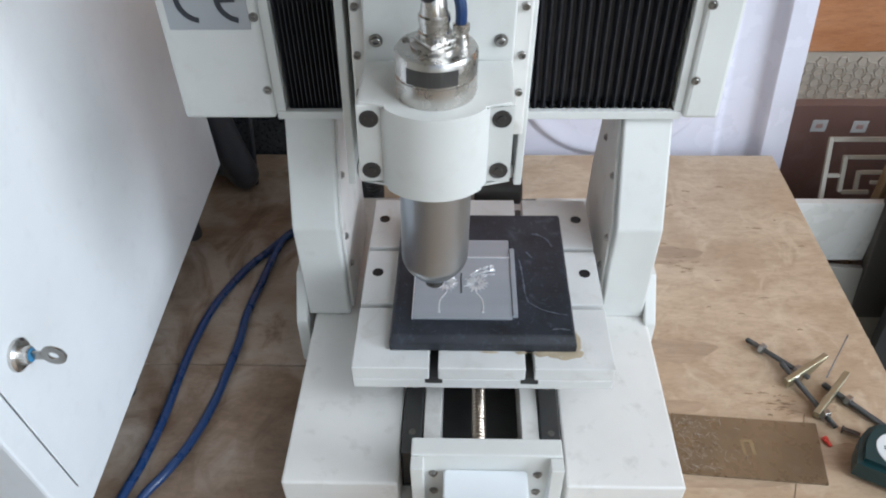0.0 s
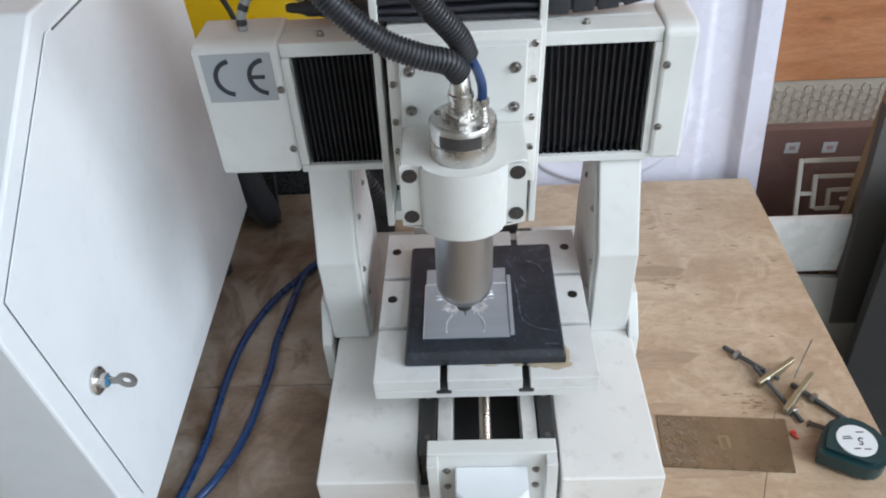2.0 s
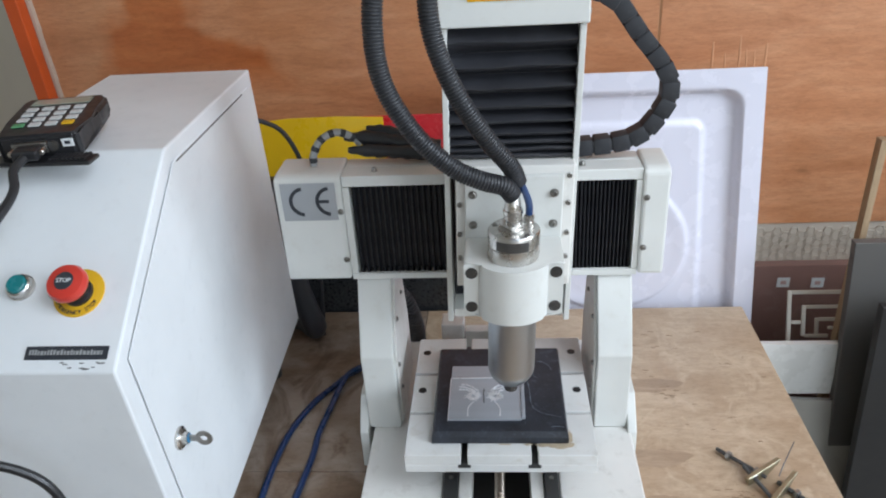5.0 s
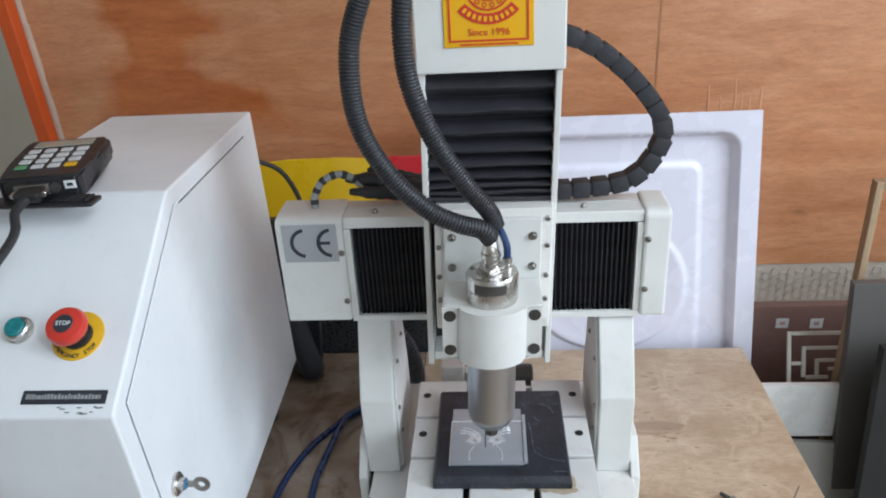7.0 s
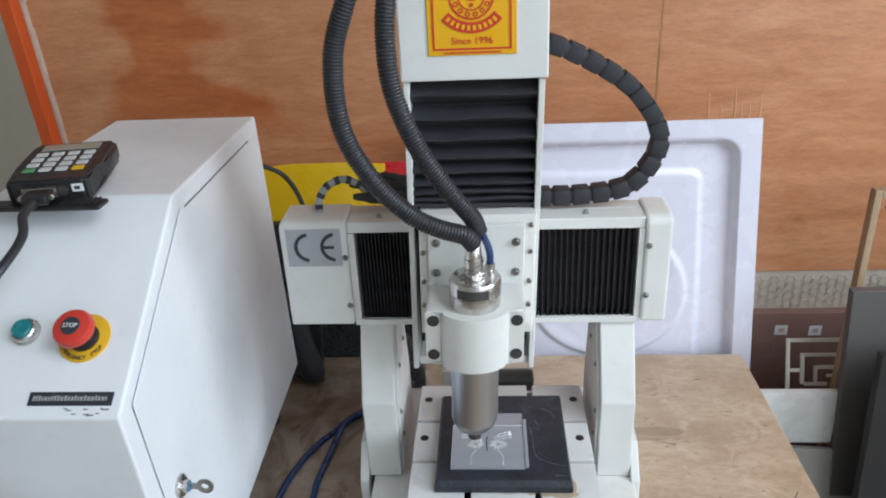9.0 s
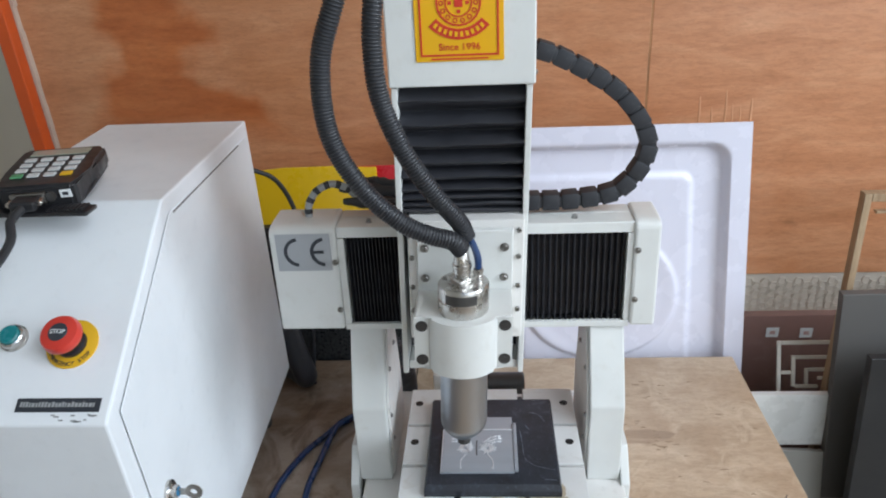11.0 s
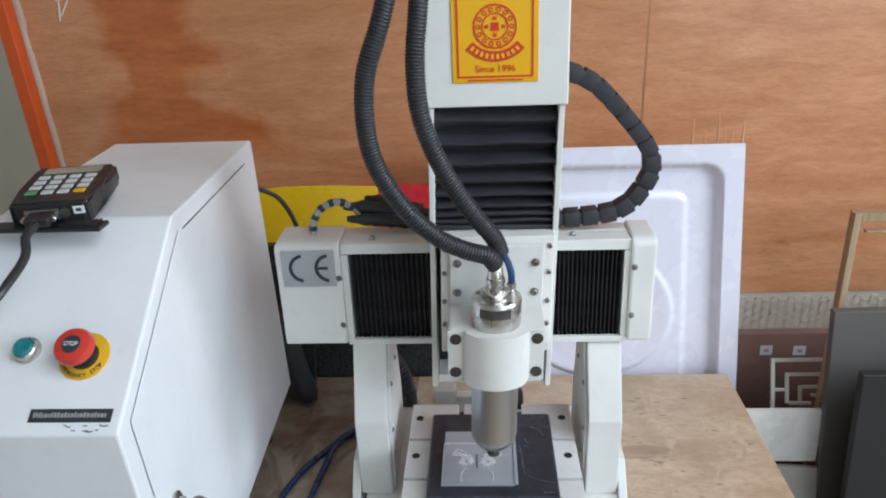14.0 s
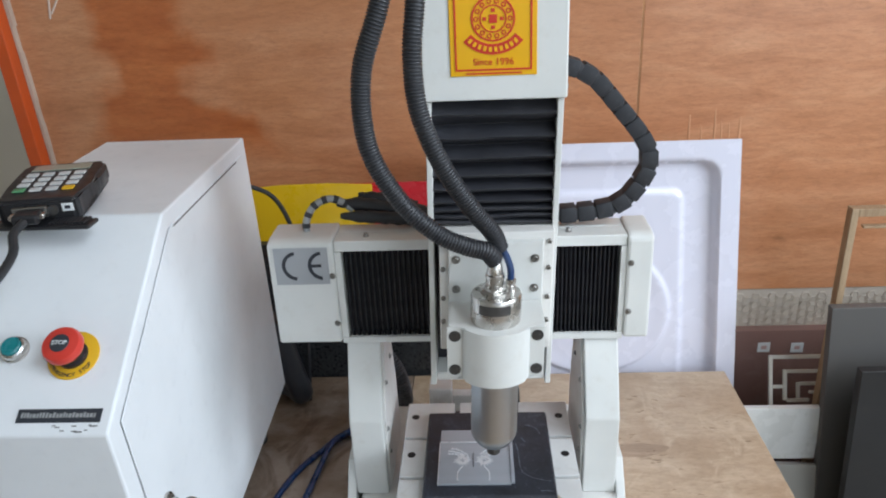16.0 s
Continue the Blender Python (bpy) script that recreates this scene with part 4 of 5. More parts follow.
# ---- energy chain from the carriage to the beam ----
chain = thing("cable_chain", "dusty black plastic cable chain looping onto the gantry", "cable chain")
LINKS = 17
lk = bmesh.new()
box(lk, -0.0165, 0.0165, -0.0100, 0.0100, -0.0088, 0.0088, 0.003)
box(lk, -0.0118, 0.0108, -0.0122, 0.0122, -0.0116, 0.0116, 0.002)
link0 = part("link", lk, CHAIN, chain, smooth=True)
links = [link0]
for _ in range(LINKS - 1):
    c = bpy.data.objects.new("link", link0.data)
    scene.collection.objects.link(c)
    c.parent = chain
    links.append(c)


def chain_poses(dx):
    """Poses of the links for the carriage at dx: fixed on the beam top, carried at the column."""
    bend = 0.2315 + 0.28 * dx
    a = 0.098 + dx
    pts = [(a - 0.004, 0.075, 0.731), (a + 0.035, 0.08, 0.715), (bend - 0.048, 0.085, 0.673), (bend - 0.010, 0.086, 0.625), (bend, 0.087, 0.598), (bend - 0.006, 0.087, 0.572), (bend - 0.040, 0.086, 0.531), (bend - 0.11, 0.084, 0.520), (bend - 0.17, 0.084, 0.520), (bend - 0.23, 0.084, 0.520)]
    path = smooth_path(pts, 200)
    out, gap = [], 0.0245
    run = 0.0
    marks = [0]
    for k in range(1, len(path)):
        run += (path[k] - path[k - 1]).length
        if run >= gap:
            marks.append(k)
            run = 0.0
    while len(marks) < LINKS + 1:
        marks.append(min(200, marks[-1] + 1))
    for k in range(LINKS):
        p, q = path[marks[k]], path[marks[k + 1]]
        d = (q - p).normalized()
        ang = math.atan2(-d.z, d.x)
        out.append(Matrix.Translation((p + q) / 2) @ Matrix.Rotation(ang, 4, "Y"))
    return out


# cable to the beam's motor, with a spiral wrap and a black plug
wrap = thing("motor_cable", "grey and black wrapped cable into the gantry end cover", "cable")
wp = smooth_path([(-0.247, 0.075, 0.506), (-0.246, 0.078, 0.522), (-0.235, 0.085, 0.540), (-0.214, 0.092, 0.548), (-0.195, 0.098, 0.540), (-0.182, 0.10, 0.527)], 90)
part("cable", tube(bmesh.new(), wp, 0.0052, 10), PALE, wrap, smooth=True)
bands = bmesh.new()
for k in range(4, 86, 14):
    tube(bands, wp[k : k + 7], 0.0058, 10)
part("wrap_band", bands, RUBBER, wrap, smooth=True)
for p, r in (([(-0.205, 0.10, 0.538), (-0.17, 0.104, 0.534), (-0.12, 0.106, 0.524), (-0.07, 0.106, 0.517)], 0.011), ([(-0.198, 0.085, 0.524), (-0.15, 0.088, 0.520), (-0.08, 0.09, 0.513)], 0.0095), ([(-0.175, 0.115, 0.545), (-0.14, 0.116, 0.537), (-0.09, 0.116, 0.524)], 0.009)):
    part("sheath", tube(bmesh.new(), smooth_path(p, 20), lambda k, r=r: r * min(1, 0.4 + 0.12 * k) * (1 + 0.10 * math.sin(k * 1.9)), 14), RUBBER, wrap, "black sheathed cable", smooth=True)

# ---- control cabinet ----
cab = thing("control_cabinet", "pale grey sheet-steel control cabinet with a sloped console", "control cabinet")
CX0, CX1 = -0.86, -0.387
SIDE = [(-0.262, 0.056), (-0.298, 0.434), (-0.069, 0.592), (0.285, 0.592), (0.318, 0.088)]
part("body", prism(bmesh.new(), SIDE, -0.62, CX1, 0.003), CAB, cab)
inset = [(-0.236, 0.098), (-0.270, 0.430), (-0.060, 0.570), (0.262, 0.570), (0.290, 0.120)]
door = part("side_door", prism(bmesh.new(), inset, CX1 - 0.0002, CX1 + 0.0018, 0.0006), CAB, cab)
gap = bmesh.new()
for a, b in [p for p in zip(inset, inset[1:] + inset[:1]) if p[0] != inset[2]]:
    d = Vector((0, b[0] - a[0], b[1] - a[1]))
    u = d.normalized()
    nrm = Vector((0, -u.z, u.y)) * 0.0007
    p, q = Vector((CX1, a[0], a[1])), Vector((CX1, b[0], b[1]))
    vs = [gap.verts.new(v + Vector((0.0006, 0, 0))) for v in (p + nrm * 1.4, q + nrm * 1.4, q - nrm * 0.2, p - nrm * 0.2)]
    gap.faces.new(vs)
bmesh.ops.solidify(gap, geom=gap.faces[:], thickness=0.0005)
part("door_gap", gap, plain("door_gap_line", (0.68, 0.71, 0.73), 0.6), cab)
part("slot", boxes((CX1 + 0.0010, CX1 + 0.0024, -0.05, 0.225, 0.5668, 0.5690)), SEAM, cab, "dark ventilation gap above the door")
lock = bmesh.new()
KY, KZ = -0.219, 0.272
lathe(lock, [(0, 0.0145), (0.003, 0.0145), (0.005, 0.012), (0.005, 0.008), (0.011, 0.0075), (0.012, 0.006)], (CX1 + 0.002, KY, KZ), (0, KY, KZ), 28)
lk_ob = part("lock", lock, CHROME, cab, "round chrome cam lock", smooth=True)
part("lock_film", lathe(bmesh.new(), [(0, 0.0062), (0.0006, 0.006)], (CX1 + 0.0141, KY, KZ), (0, KY, KZ), 16), plain("blue_film", (0.05, 0.22, 0.40), 0.3), lk_ob, "blue protective film")
key = bmesh.new()
box(key, CX1 + 0.0148, CX1 + 0.023, KY - 0.0012, KY + 0.0012, KZ - 0.004, KZ + 0.004)
arc_b = bmesh.new()
arc(arc_b, CX1 + 0.033, KZ, 0.0045, 0.0105, 0, 360, KY - 0.001, KY + 0.001)
bmesh.ops.remove_doubles(arc_b, verts=arc_b.verts, dist=1e-6)
arc_me = bpy.data.meshes.new("ring")
arc_b.to_mesh(arc_me)
arc_b.free()
key.from_mesh(arc_me)
part("key", key, ZINC, lk_ob, "steel key left in the lock")

# console: the sloped face carries the buttons; its own frame
SL = math.atan2(0.592 - 0.434, -0.069 + 0.298)
CONSOLE = Matrix.Translation((0, -0.298, 0.434)) @ Matrix.Rotation(SL, 4, "X")


def on_console(x, y):
    """A point of the sloped face: x in the world, y its world depth."""
    return CONSOLE @ Vector((x, (y + 0.298) / math.cos(SL), 0))


UP = (CONSOLE.to_3x3() @ Vector((0, 0, 1))).normalized()


def console_matrix(x, y, lift=0.0):
    return Matrix.Translation(on_console(x, y) + UP * lift) @ Matrix.Rotation(SL, 4, "X")


g = on_console(-0.515, -0.218)
gb = bmesh.new()
lathe(gb, [(0, 0.0155), (0.003, 0.0155), (0.0035, 0.0145), (0.009, 0.0135), (0.0105, 0.0118), (0.0095, 0.011)], g, g + UP, 32)
start = part("start_button", gb, CHROME, cab, "chrome-ringed push button", smooth=True)
part("button_cap", lathe(bmesh.new(), [(0, 0.0112), (0.012, 0.0110), (0.0135, 0.0095)], g + UP * 0.0005, g + UP, 28), TEAL, start, "teal button cap", smooth=True)
e = on_console(-0.447, -0.224)
stop = part("emergency_ring", lathe(bmesh.new(), [(0, 0.0285), (0.0012, 0.0285), (0.0015, 0.028)], e, e + UP, 40), YELLOW, cab, "yellow emergency stop ring", smooth=True)
part("collar", lathe(bmesh.new(), [(0, 0.0165), (0.004, 0.0165), (0.005, 0.014), (0.010, 0.014)], e + UP * 0.0015, e + UP, 28), BLACKP, stop, smooth=True)
part("mushroom", lathe(bmesh.new(), [(0, 0.013), (0.006, 0.0145), (0.008, 0.0195), (0.011, 0.0215), (0.016, 0.0215), (0.020, 0.0195), (0.0215, 0.014), (0.0218, 0.0105)], e + UP * 0.0115, e + UP, 40), RED, stop, "red mushroom stop button", smooth=True)
part("disc", lathe(bmesh.new(), [(0, 0.0105), (0.0006, 0.0100)], e + UP * 0.0334, e + UP, 28), INK, stop, "dark disc with white letters")
lettering("stop_text", "STOP", 0.0068, console_matrix(-0.447, -0.224, 0.0343), PAPER, stop)
for k, ch in enumerate("EMERGENCY STOP"):
    a = radians(-152 + k * 9.6)
    m = console_matrix(-0.447, -0.224, 0.0018) @ Matrix.Rotation(a + math.pi / 2, 4, "Z") @ Matrix.Translation((0, -0.0238, 0))
    if ch != " ":
        lettering("ring_letter", ch, 0.0062, m, INK, stop)
u0, u1 = on_console(-0.489, -0.287), on_console(-0.399, -0.274)
um = Matrix.Translation((u0 + u1) / 2 + UP * 0.0002) @ Matrix.Rotation(SL, 4, "X")
ul = bmesh.new()
box(ul, -0.0455, 0.0455, -0.0075, 0.0075, 0, 0.0008, 0.0003, turn=um)
url = part("name_strip", ul, INK, cab, "black name strip with pale print")
ub = bmesh.new()
lr = random.Random(3)
x = -0.041
while x < 0.040:
    w = lr.uniform(0.0016, 0.0034)
    h = lr.choice((0.0022, 0.0022, 0.0034))
    box(ub, x, x + w, -0.0022, h, 0.0008, 0.0011, turn=um)
    x += w + 0.0011
part("print", ub, PALE, url)
wear = bmesh.new()
for _ in range(12):
    p = on_console(lr.uniform(-0.46, -0.40), lr.uniform(-0.2965, -0.289))
    box(wear, -lr.uniform(0.001, 0.004), 0.002, -0.0006, 0.0006, 0, 0.0002, turn=Matrix.Translation(p + UP * 0.0001) @ Matrix.Rotation(SL, 4, "X"))
part("paint_chip", wear, SEAM, cab)
for x, y in ((-0.43, 0.25), (-0.58, 0.25), (-0.432, -0.05), (-0.58, -0.05)):
    top = 0.0555 + (y + 0.262) * 0.0552
    w = bmesh.new()
    lathe(w, [(0, 0.011), (0.004, 0.013), (0.05, 0.011), (top, 0.011)], (x, y, 0.0003), (x, y, 1), 20)
    part("rubber_foot", w, RUBBER, cab, "black rubber foot", smooth=True)

# ---- handheld controller on the console ----
hh = thing("handheld_controller", "black handheld keypad controller lying on the cabinet", "controller")
HM = Matrix.Translation((-0.528, -0.046, 0.622)) @ Matrix.Rotation(radians(9), 4, "Z") @ Matrix.Rotation(radians(5), 4, "X") @ Matrix.Scale(0.82, 4)


def on_hand(rows, bevel):
    b = bmesh.new()
    for r in rows:
        box(b, *r, bevel, turn=HM)
    return b


hb = bmesh.new()
case_plan = [(-0.052, -0.075), (0.052, -0.075), (0.057, -0.070), (0.057, -0.012), (0.063, 0.018), (0.064, 0.060), (0.056, 0.075), (-0.056, 0.075), (-0.064, 0.060), (-0.063, 0.018), (-0.057, -0.012), (-0.057, -0.070)]
lo = [hb.verts.new(HM @ Vector((x, y, -0.026 + (0.010 if abs(x) > 0.0625 else 0)))) for x, y in case_plan]
hi = [hb.verts.new(HM @ Vector((x, y, 0.012 - (0.004 if abs(x) > 0.0625 else 0)))) for x, y in case_plan]
hb.faces.new(lo[::-1]), hb.faces.new(hi)
for k in range(len(case_plan)):
    hb.faces.new((lo[k], lo[(k + 1) % 12], hi[(k + 1) % 12], hi[k]))
bmesh.ops.bevel(hb, geom=[e for e in hb.edges if len(e.link_faces) == 2], offset=0.004, segments=3, affect="EDGES")
part("case", hb, BLACKP, hh, smooth=True)
part("display", on_hand([(-0.043, 0.043, 0.040, 0.062, 0.0112, 0.0128)], 0.0004), SCREEN, hh, "grey-green display")
for r in range(4):
    for c in range(4):
        mat = KEYG if (r == 3 and c == 0) else YELLOW if (r == 3 and c == 3) else KEYW
        x, y = -0.035 + c * 0.0233, 0.022 - r * 0.0195
        part("key", on_hand([(x - 0.0082, x + 0.0082, y - 0.0062, y + 0.0062, 0.0115, 0.0142)], 0.001), mat, hh)
part("usb_port", on_hand([(0.034, 0.050, -0.0765, -0.0745, -0.008, 0.004)], 0.0005), PAPER, hh, "white port frame")
part("usb_socket", on_hand([(0.038, 0.046, -0.0772, -0.0766, -0.004, 0.001)], 0.0002), INK, hh)
part("plug_shell", on_hand([(-0.032, 0.016, -0.084, -0.0755, -0.012, 0.004)], 0.001), ZINC, hh, "metal plug shell")
for x in (-0.029, 0.013):
    part("thumb_screw", rod(bmesh.new(), HM @ Vector((x, -0.084, -0.004)), HM @ Vector((x, -0.100, -0.004)), 0.0032, 12, 0.0006), CHROME, hh, "small bright thumb screw")
part("plug_hood", on_hand([(-0.026, 0.010, -0.108, -0.0845, -0.013, 0.002)], 0.003), BLACKP, hh)
part("round_socket", rod(bmesh.new(), HM @ Vector((0.022, -0.0755, -0.004)), HM @ Vector((0.022, -0.081, -0.004)), 0.006, 16), IRON, hh)
rest = thing("support_bracket", "black slotted rest strip under the handheld controller", "bracket")
rb = bmesh.new()
box(rb, -0.70, -0.452, -0.125, -0.098, 0.5945, 0.600, 0.002)
part("strip", rb, BLACKP, rest)
for k in range(9):
    part("rib", boxes((-0.50 + k * 0.005 - 0.0016, -0.50 + k * 0.005 + 0.0016, -0.122, -0.101, 0.6002, 0.603), bevel=0.0005), BLACKP, rest)
pg = HM @ Vector((-0.008, -0.108, -0.006))
cable = tagged(part("controller_cable", tube(bmesh.new(), smooth_path([pg, pg + Vector((-0.004, -0.02, -0.008)), (-0.520, -0.175, 0.582), (-0.535, -0.235, 0.550), (-0.595, -0.33, 0.47), (-0.600, -0.37, 0.40), (-0.560, -0.36, 0.365), (-0.520, -0.34, 0.345), (-0.485, -0.33, 0.310), (-0.470, -0.33, 0.260), (-0.466, -0.33, 0.198), (-0.47, -0.335, 0.12), (-0.49, -0.36, 0.04), (-0.53, -0.42, 0.006)], 110), 0.0052, 10), BLACKP, smooth=True), "black cable from the handheld controller hanging before the cabinet", "cable")
rearc = tagged(part("power_cable", tube(bmesh.new(), smooth_path([(-0.40, 0.31, 0.50), (-0.37, 0.34, 0.47), (-0.352, 0.36, 0.42), (-0.345, 0.37, 0.36), (-0.345, 0.38, 0.25), (-0.35, 0.38, 0.12), (-0.36, 0.38, 0.006)], 60), 0.0042, 8), RUBBER, smooth=True), "thin black cable hanging behind the cabinet", "cable")

# ---- hoses on the bench ----
for name, pts in (("water_hose", [(-0.19, 0.32, 0.03), (-0.245, 0.272, 0.012), (-0.286, 0.241, 0.007), (-0.302, 0.215, 0.007), (-0.333, 0.165, 0.007), (-0.357, 0.097, 0.007), (-0.367, 0.034, 0.007), (-0.370, -0.023, 0.007), (-0.371, -0.091, 0.007), (-0.377, -0.153, 0.007), (-0.386, -0.20, 0.007), (-0.405, -0.32, 0.007), (-0.41, -0.45, 0.007)]),
                  ("water_hose", [(-0.18, 0.335, 0.05), (-0.24, 0.268, 0.024), (-0.280, 0.232, 0.019), (-0.291, 0.203, 0.014), (-0.302, 0.142, 0.007), (-0.309, 0.081, 0.007), (-0.308, 0.035, 0.007), (-0.311, -0.013, 0.007), (-0.316, -0.066, 0.007), (-0.328, -0.122, 0.007), (-0.347, -0.167, 0.007), (-0.364, -0.20, 0.007), (-0.385, -0.29, 0.007), (-0.39, -0.45, 0.007)])):
    tagged(part(name, tube(bmesh.new(), smooth_path(pts, 80), 0.0054, 12), BLUE, smooth=True), "blue plastic water hose lying on the bench", "hose", "water hoses")
tagged(part("corrugated_hose", corrugated([(-0.20, 0.27, 0.215), (-0.18, 0.255, 0.195), (-0.158, 0.25, 0.160), (-0.147, 0.25, 0.115), (-0.148, 0.262, 0.07), (-0.165, 0.30, 0.03), (-0.21, 0.36, 0.018), (-0.27, 0.40, 0.018)], 0.0155, 0.006), HOSE, smooth=True), "black corrugated hose curling down behind the pillar", "hose")
tagged(part("rubber_hose", tube(bmesh.new(), smooth_path([(-0.395, 0.345, 0.22), (-0.390, 0.35, 0.15), (-0.380, 0.355, 0.09), (-0.372, 0.36, 0.05), (-0.376, 0.375, 0.028), (-0.41, 0.41, 0.026), (-0.46, 0.42, 0.026)], 40), 0.0235, 16), RUBBER, smooth=True), "thick black hose standing behind the cabinet", "hose")

# ---- sheets leaning behind the bench ----

def leaning(name, outline, y, thick, material, label, category, deg=-4):
    b = slab(bmesh.new(), outline, y, y + thick)
    bmesh.ops.transform(b, matrix=Matrix.Translation((0, y, -0.75)) @ Matrix.Rotation(radians(deg), 4, "X") @ Matrix.Translation((0, -y, 0.75)), verts=b.verts)
    bmesh.ops.bevel(b, geom=b.edges[:], offset=0.0008, segments=1, affect="EDGES")
    return tagged(part(name, b, material), label, category)


leaning("acrylic_sheet", [(-0.60, -0.75), (-0.212, -0.75), (-0.212, 0.433), (-0.30, 0.437), (-0.40, 0.436), (-0.46, 0.43), (-0.50, 0.415), (-0.54, 0.37), (-0.57, 0.29), (-0.60, 0.15)], 0.520, 0.004, SHEETY, "yellow acrylic sheet with a rounded corner leaning behind the bench", "sheet", 1)
leaning("acrylic_sheet", [(-0.30, -0.75), (0.02, -0.75), (0.02, 0.425), (-0.30, 0.425)], 0.540, 0.004, SHEETR, "red acrylic sheet leaning behind the bench", "sheet", 0.4)
leaning("granite_slab", [(-0.62, -0.75), (-0.06, -0.75), (-0.06, 0.315), (-0.62, 0.315)], 0.485, 0.02, GRANITE, "black speckled slab standing behind the bench", "slab", 0.2)

# vacuum-formed tray: rim, recess with rounded corners, and a round boss
tr_bm = bmesh.new()
NX, NZ = 150, 230
TX0, TX1, TZ0, TZ1 = -0.04, 0.505, -0.50, 0.503


def rounded(x, z, inset, r):
    hx, hz = (TX1 - TX0) / 2 - inset, (TZ1 - TZ0) / 2 - inset
    qx, qz = abs(x - (TX0 + TX1) / 2) - hx + r, abs(z - (TZ0 + TZ1) / 2) - hz + r
    return min(max(qx, qz), 0) + math.hypot(max(qx, 0), max(qz, 0)) - r


def step(d, w):
    t = min(1, max(0, 0.5 - d / w))
    return t * t * (3 - 2 * t)


grid = []
for j in range(NZ + 1):
    row = []
    for i in range(NX + 1):
        x, z = TX0 + (TX1 - TX0) * i / NX, TZ0 + (TZ1 - TZ0) * j / NZ
        depth = 0.022 * step(rounded(x, z, 0.045, 0.03), 0.018) - 0.008 * step(rounded(x, z, 0.106, 0.022), 0.013)
        dc = math.hypot(x - 0.2215, z - 0.135) - 0.154
        depth += -0.006 * step(dc, 0.010) + 0.0025 * step(dc + 0.02, 0.03)
        flare = 0.14 * (TZ1 - z)
        row.append((tr_bm.verts.new((x + flare * (x - TX0), 0.495 + depth, z)), tr_bm.verts.new((x + flare * (x - TX0), 0.498 + depth, z))))
    grid.append(row)
for j in range(NZ):
    for i in range(NX):
        q = (grid[j][i], grid[j][i + 1], grid[j + 1][i + 1], grid[j + 1][i])
        tr_bm.faces.new([v[0] for v in q])
        tr_bm.faces.new([v[1] for v in q[::-1]])
rim = [grid[0][i] for i in range(NX)] + [grid[j][NX] for j in range(NZ)] + [grid[NZ][i] for i in range(NX, 0, -1)] + [grid[j][0] for j in range(NZ, 0, -1)]
for a, c in zip(rim, rim[1:] + rim[:1]):
    tr_bm.faces.new((a[0], a[1], c[1], c[0]))
bmesh.ops.transform(tr_bm, matrix=Matrix.Translation((0, 0.495, 0.2)) @ Matrix.Rotation(radians(-0.8), 4, "X") @ Matrix.Translation((0, -0.495, -0.2)), verts=tr_bm.verts)
tagged(part("shower_tray", tr_bm, TRAY, smooth=True, keep=True), "glossy white moulded plastic tray leaning on the plywood", "tray")

# things leaning beyond the bench's end
fret = thing("fretwork_panel", "cream fretwork panel with a square key pattern", "panel")
CREAM = plain("cream_metal", (0.62, 0.59, 0.52), 0.5)
FX, FZ = 0.613, -0.079
for x0, x1, z0, z1 in ((0.0, 0.008, -0.2, 0.112), (0.0085, 0.14, 0.104, 0.112), (0.030, 0.038, 0.014, 0.080), (0.0385, 0.14, 0.073, 0.080), (0.0085, 0.0295, 0.040, 0.047), (0.0385, 0.085, 0.010, 0.017), (0.058, 0.065, 0.0175, 0.052), (0.0655, 0.14, 0.046, 0.053), (0.085, 0.14, 0.028, 0.034)):
    bar = boxes((FX + x0, FX + x1, 0.0, 0.006, z0, z1), bevel=0.0006)
    bmesh.ops.transform(bar, matrix=Matrix.Translation((0, 0.452, FZ)) @ Matrix.Rotation(radians(-20), 4, "X"), verts=bar.verts)
    part("bar", bar, CREAM, fret)
for x, z in ((0.645, 0.045), (0.720, 0.043)):
    tag = thing("paper_tag", "small white tag with red print on the brown board", "tag", group="paper tags")
    part("paper", boxes((x - 0.014, x + 0.014, 0.5975, 0.5985, z - 0.076, z - 0.051), bevel=0.0003), PAPER, tag)
    part("print", boxes((x - 0.006, x + 0.006, 0.597, 0.5974, z - 0.068, z - 0.059)), plain("faded_red_print", (0.55, 0.36, 0.33), 0.6), tag)
tagged(part("marble_tile", boxes((0.53, 0.694, 0.388, 0.402, -0.165, -0.038), bevel=0.001), MARBLE), "pale polished stone tile leaning beside the bench", "tile")
leaning("cement_sheet", [(0.52, -0.75), (0.86, -0.75), (0.86, -0.185), (0.52, -0.166)], 0.33, 0.012, GREYSLAB, "grey cement sheet leaning beside the bench", "sheet", -5)
leaning("slate_sheet", [(0.738, -0.75), (1.25, -0.75), (1.25, 0.203), (0.671, 0.198)], 0.362, 0.02, DARKSLAB, "dark grey slab leaning beyond the bench", "slab", -1)
leaning("slate_sheet", [(0.735, -0.75), (1.25, -0.75), (1.25, 0.118), (0.700, 0.112)], 0.275, 0.02, BLACKSLAB, "near-black slab leaning before a larger one", "slab", -1)
wf = bmesh.new()
for r in ((0.701, 0.714, 0.43, 0.452, -0.74, 0.380), (0.7145, 1.0, 0.43, 0.452, 0.364, 0.380), (0.73, 1.0, 0.435, 0.448, 0.338, 0.343)):
    box(wf, *r, 0.001)
tagged(part("wooden_frame", wf, FRAMEW), "bare wooden batten frame leaning behind dark slabs", "frame")
post = bmesh.new()
box(post, -0.947, -0.9185, 0.578, 0.612, -0.75, 2.4, 0.003)
for v in post.verts:
    v.co.x -= 0.04 * (v.co.z - 0.47)
tagged(part("steel_post", post, ORANGE), "orange-red painted steel post beside the plywood", "post")
cbb = bmesh.new()
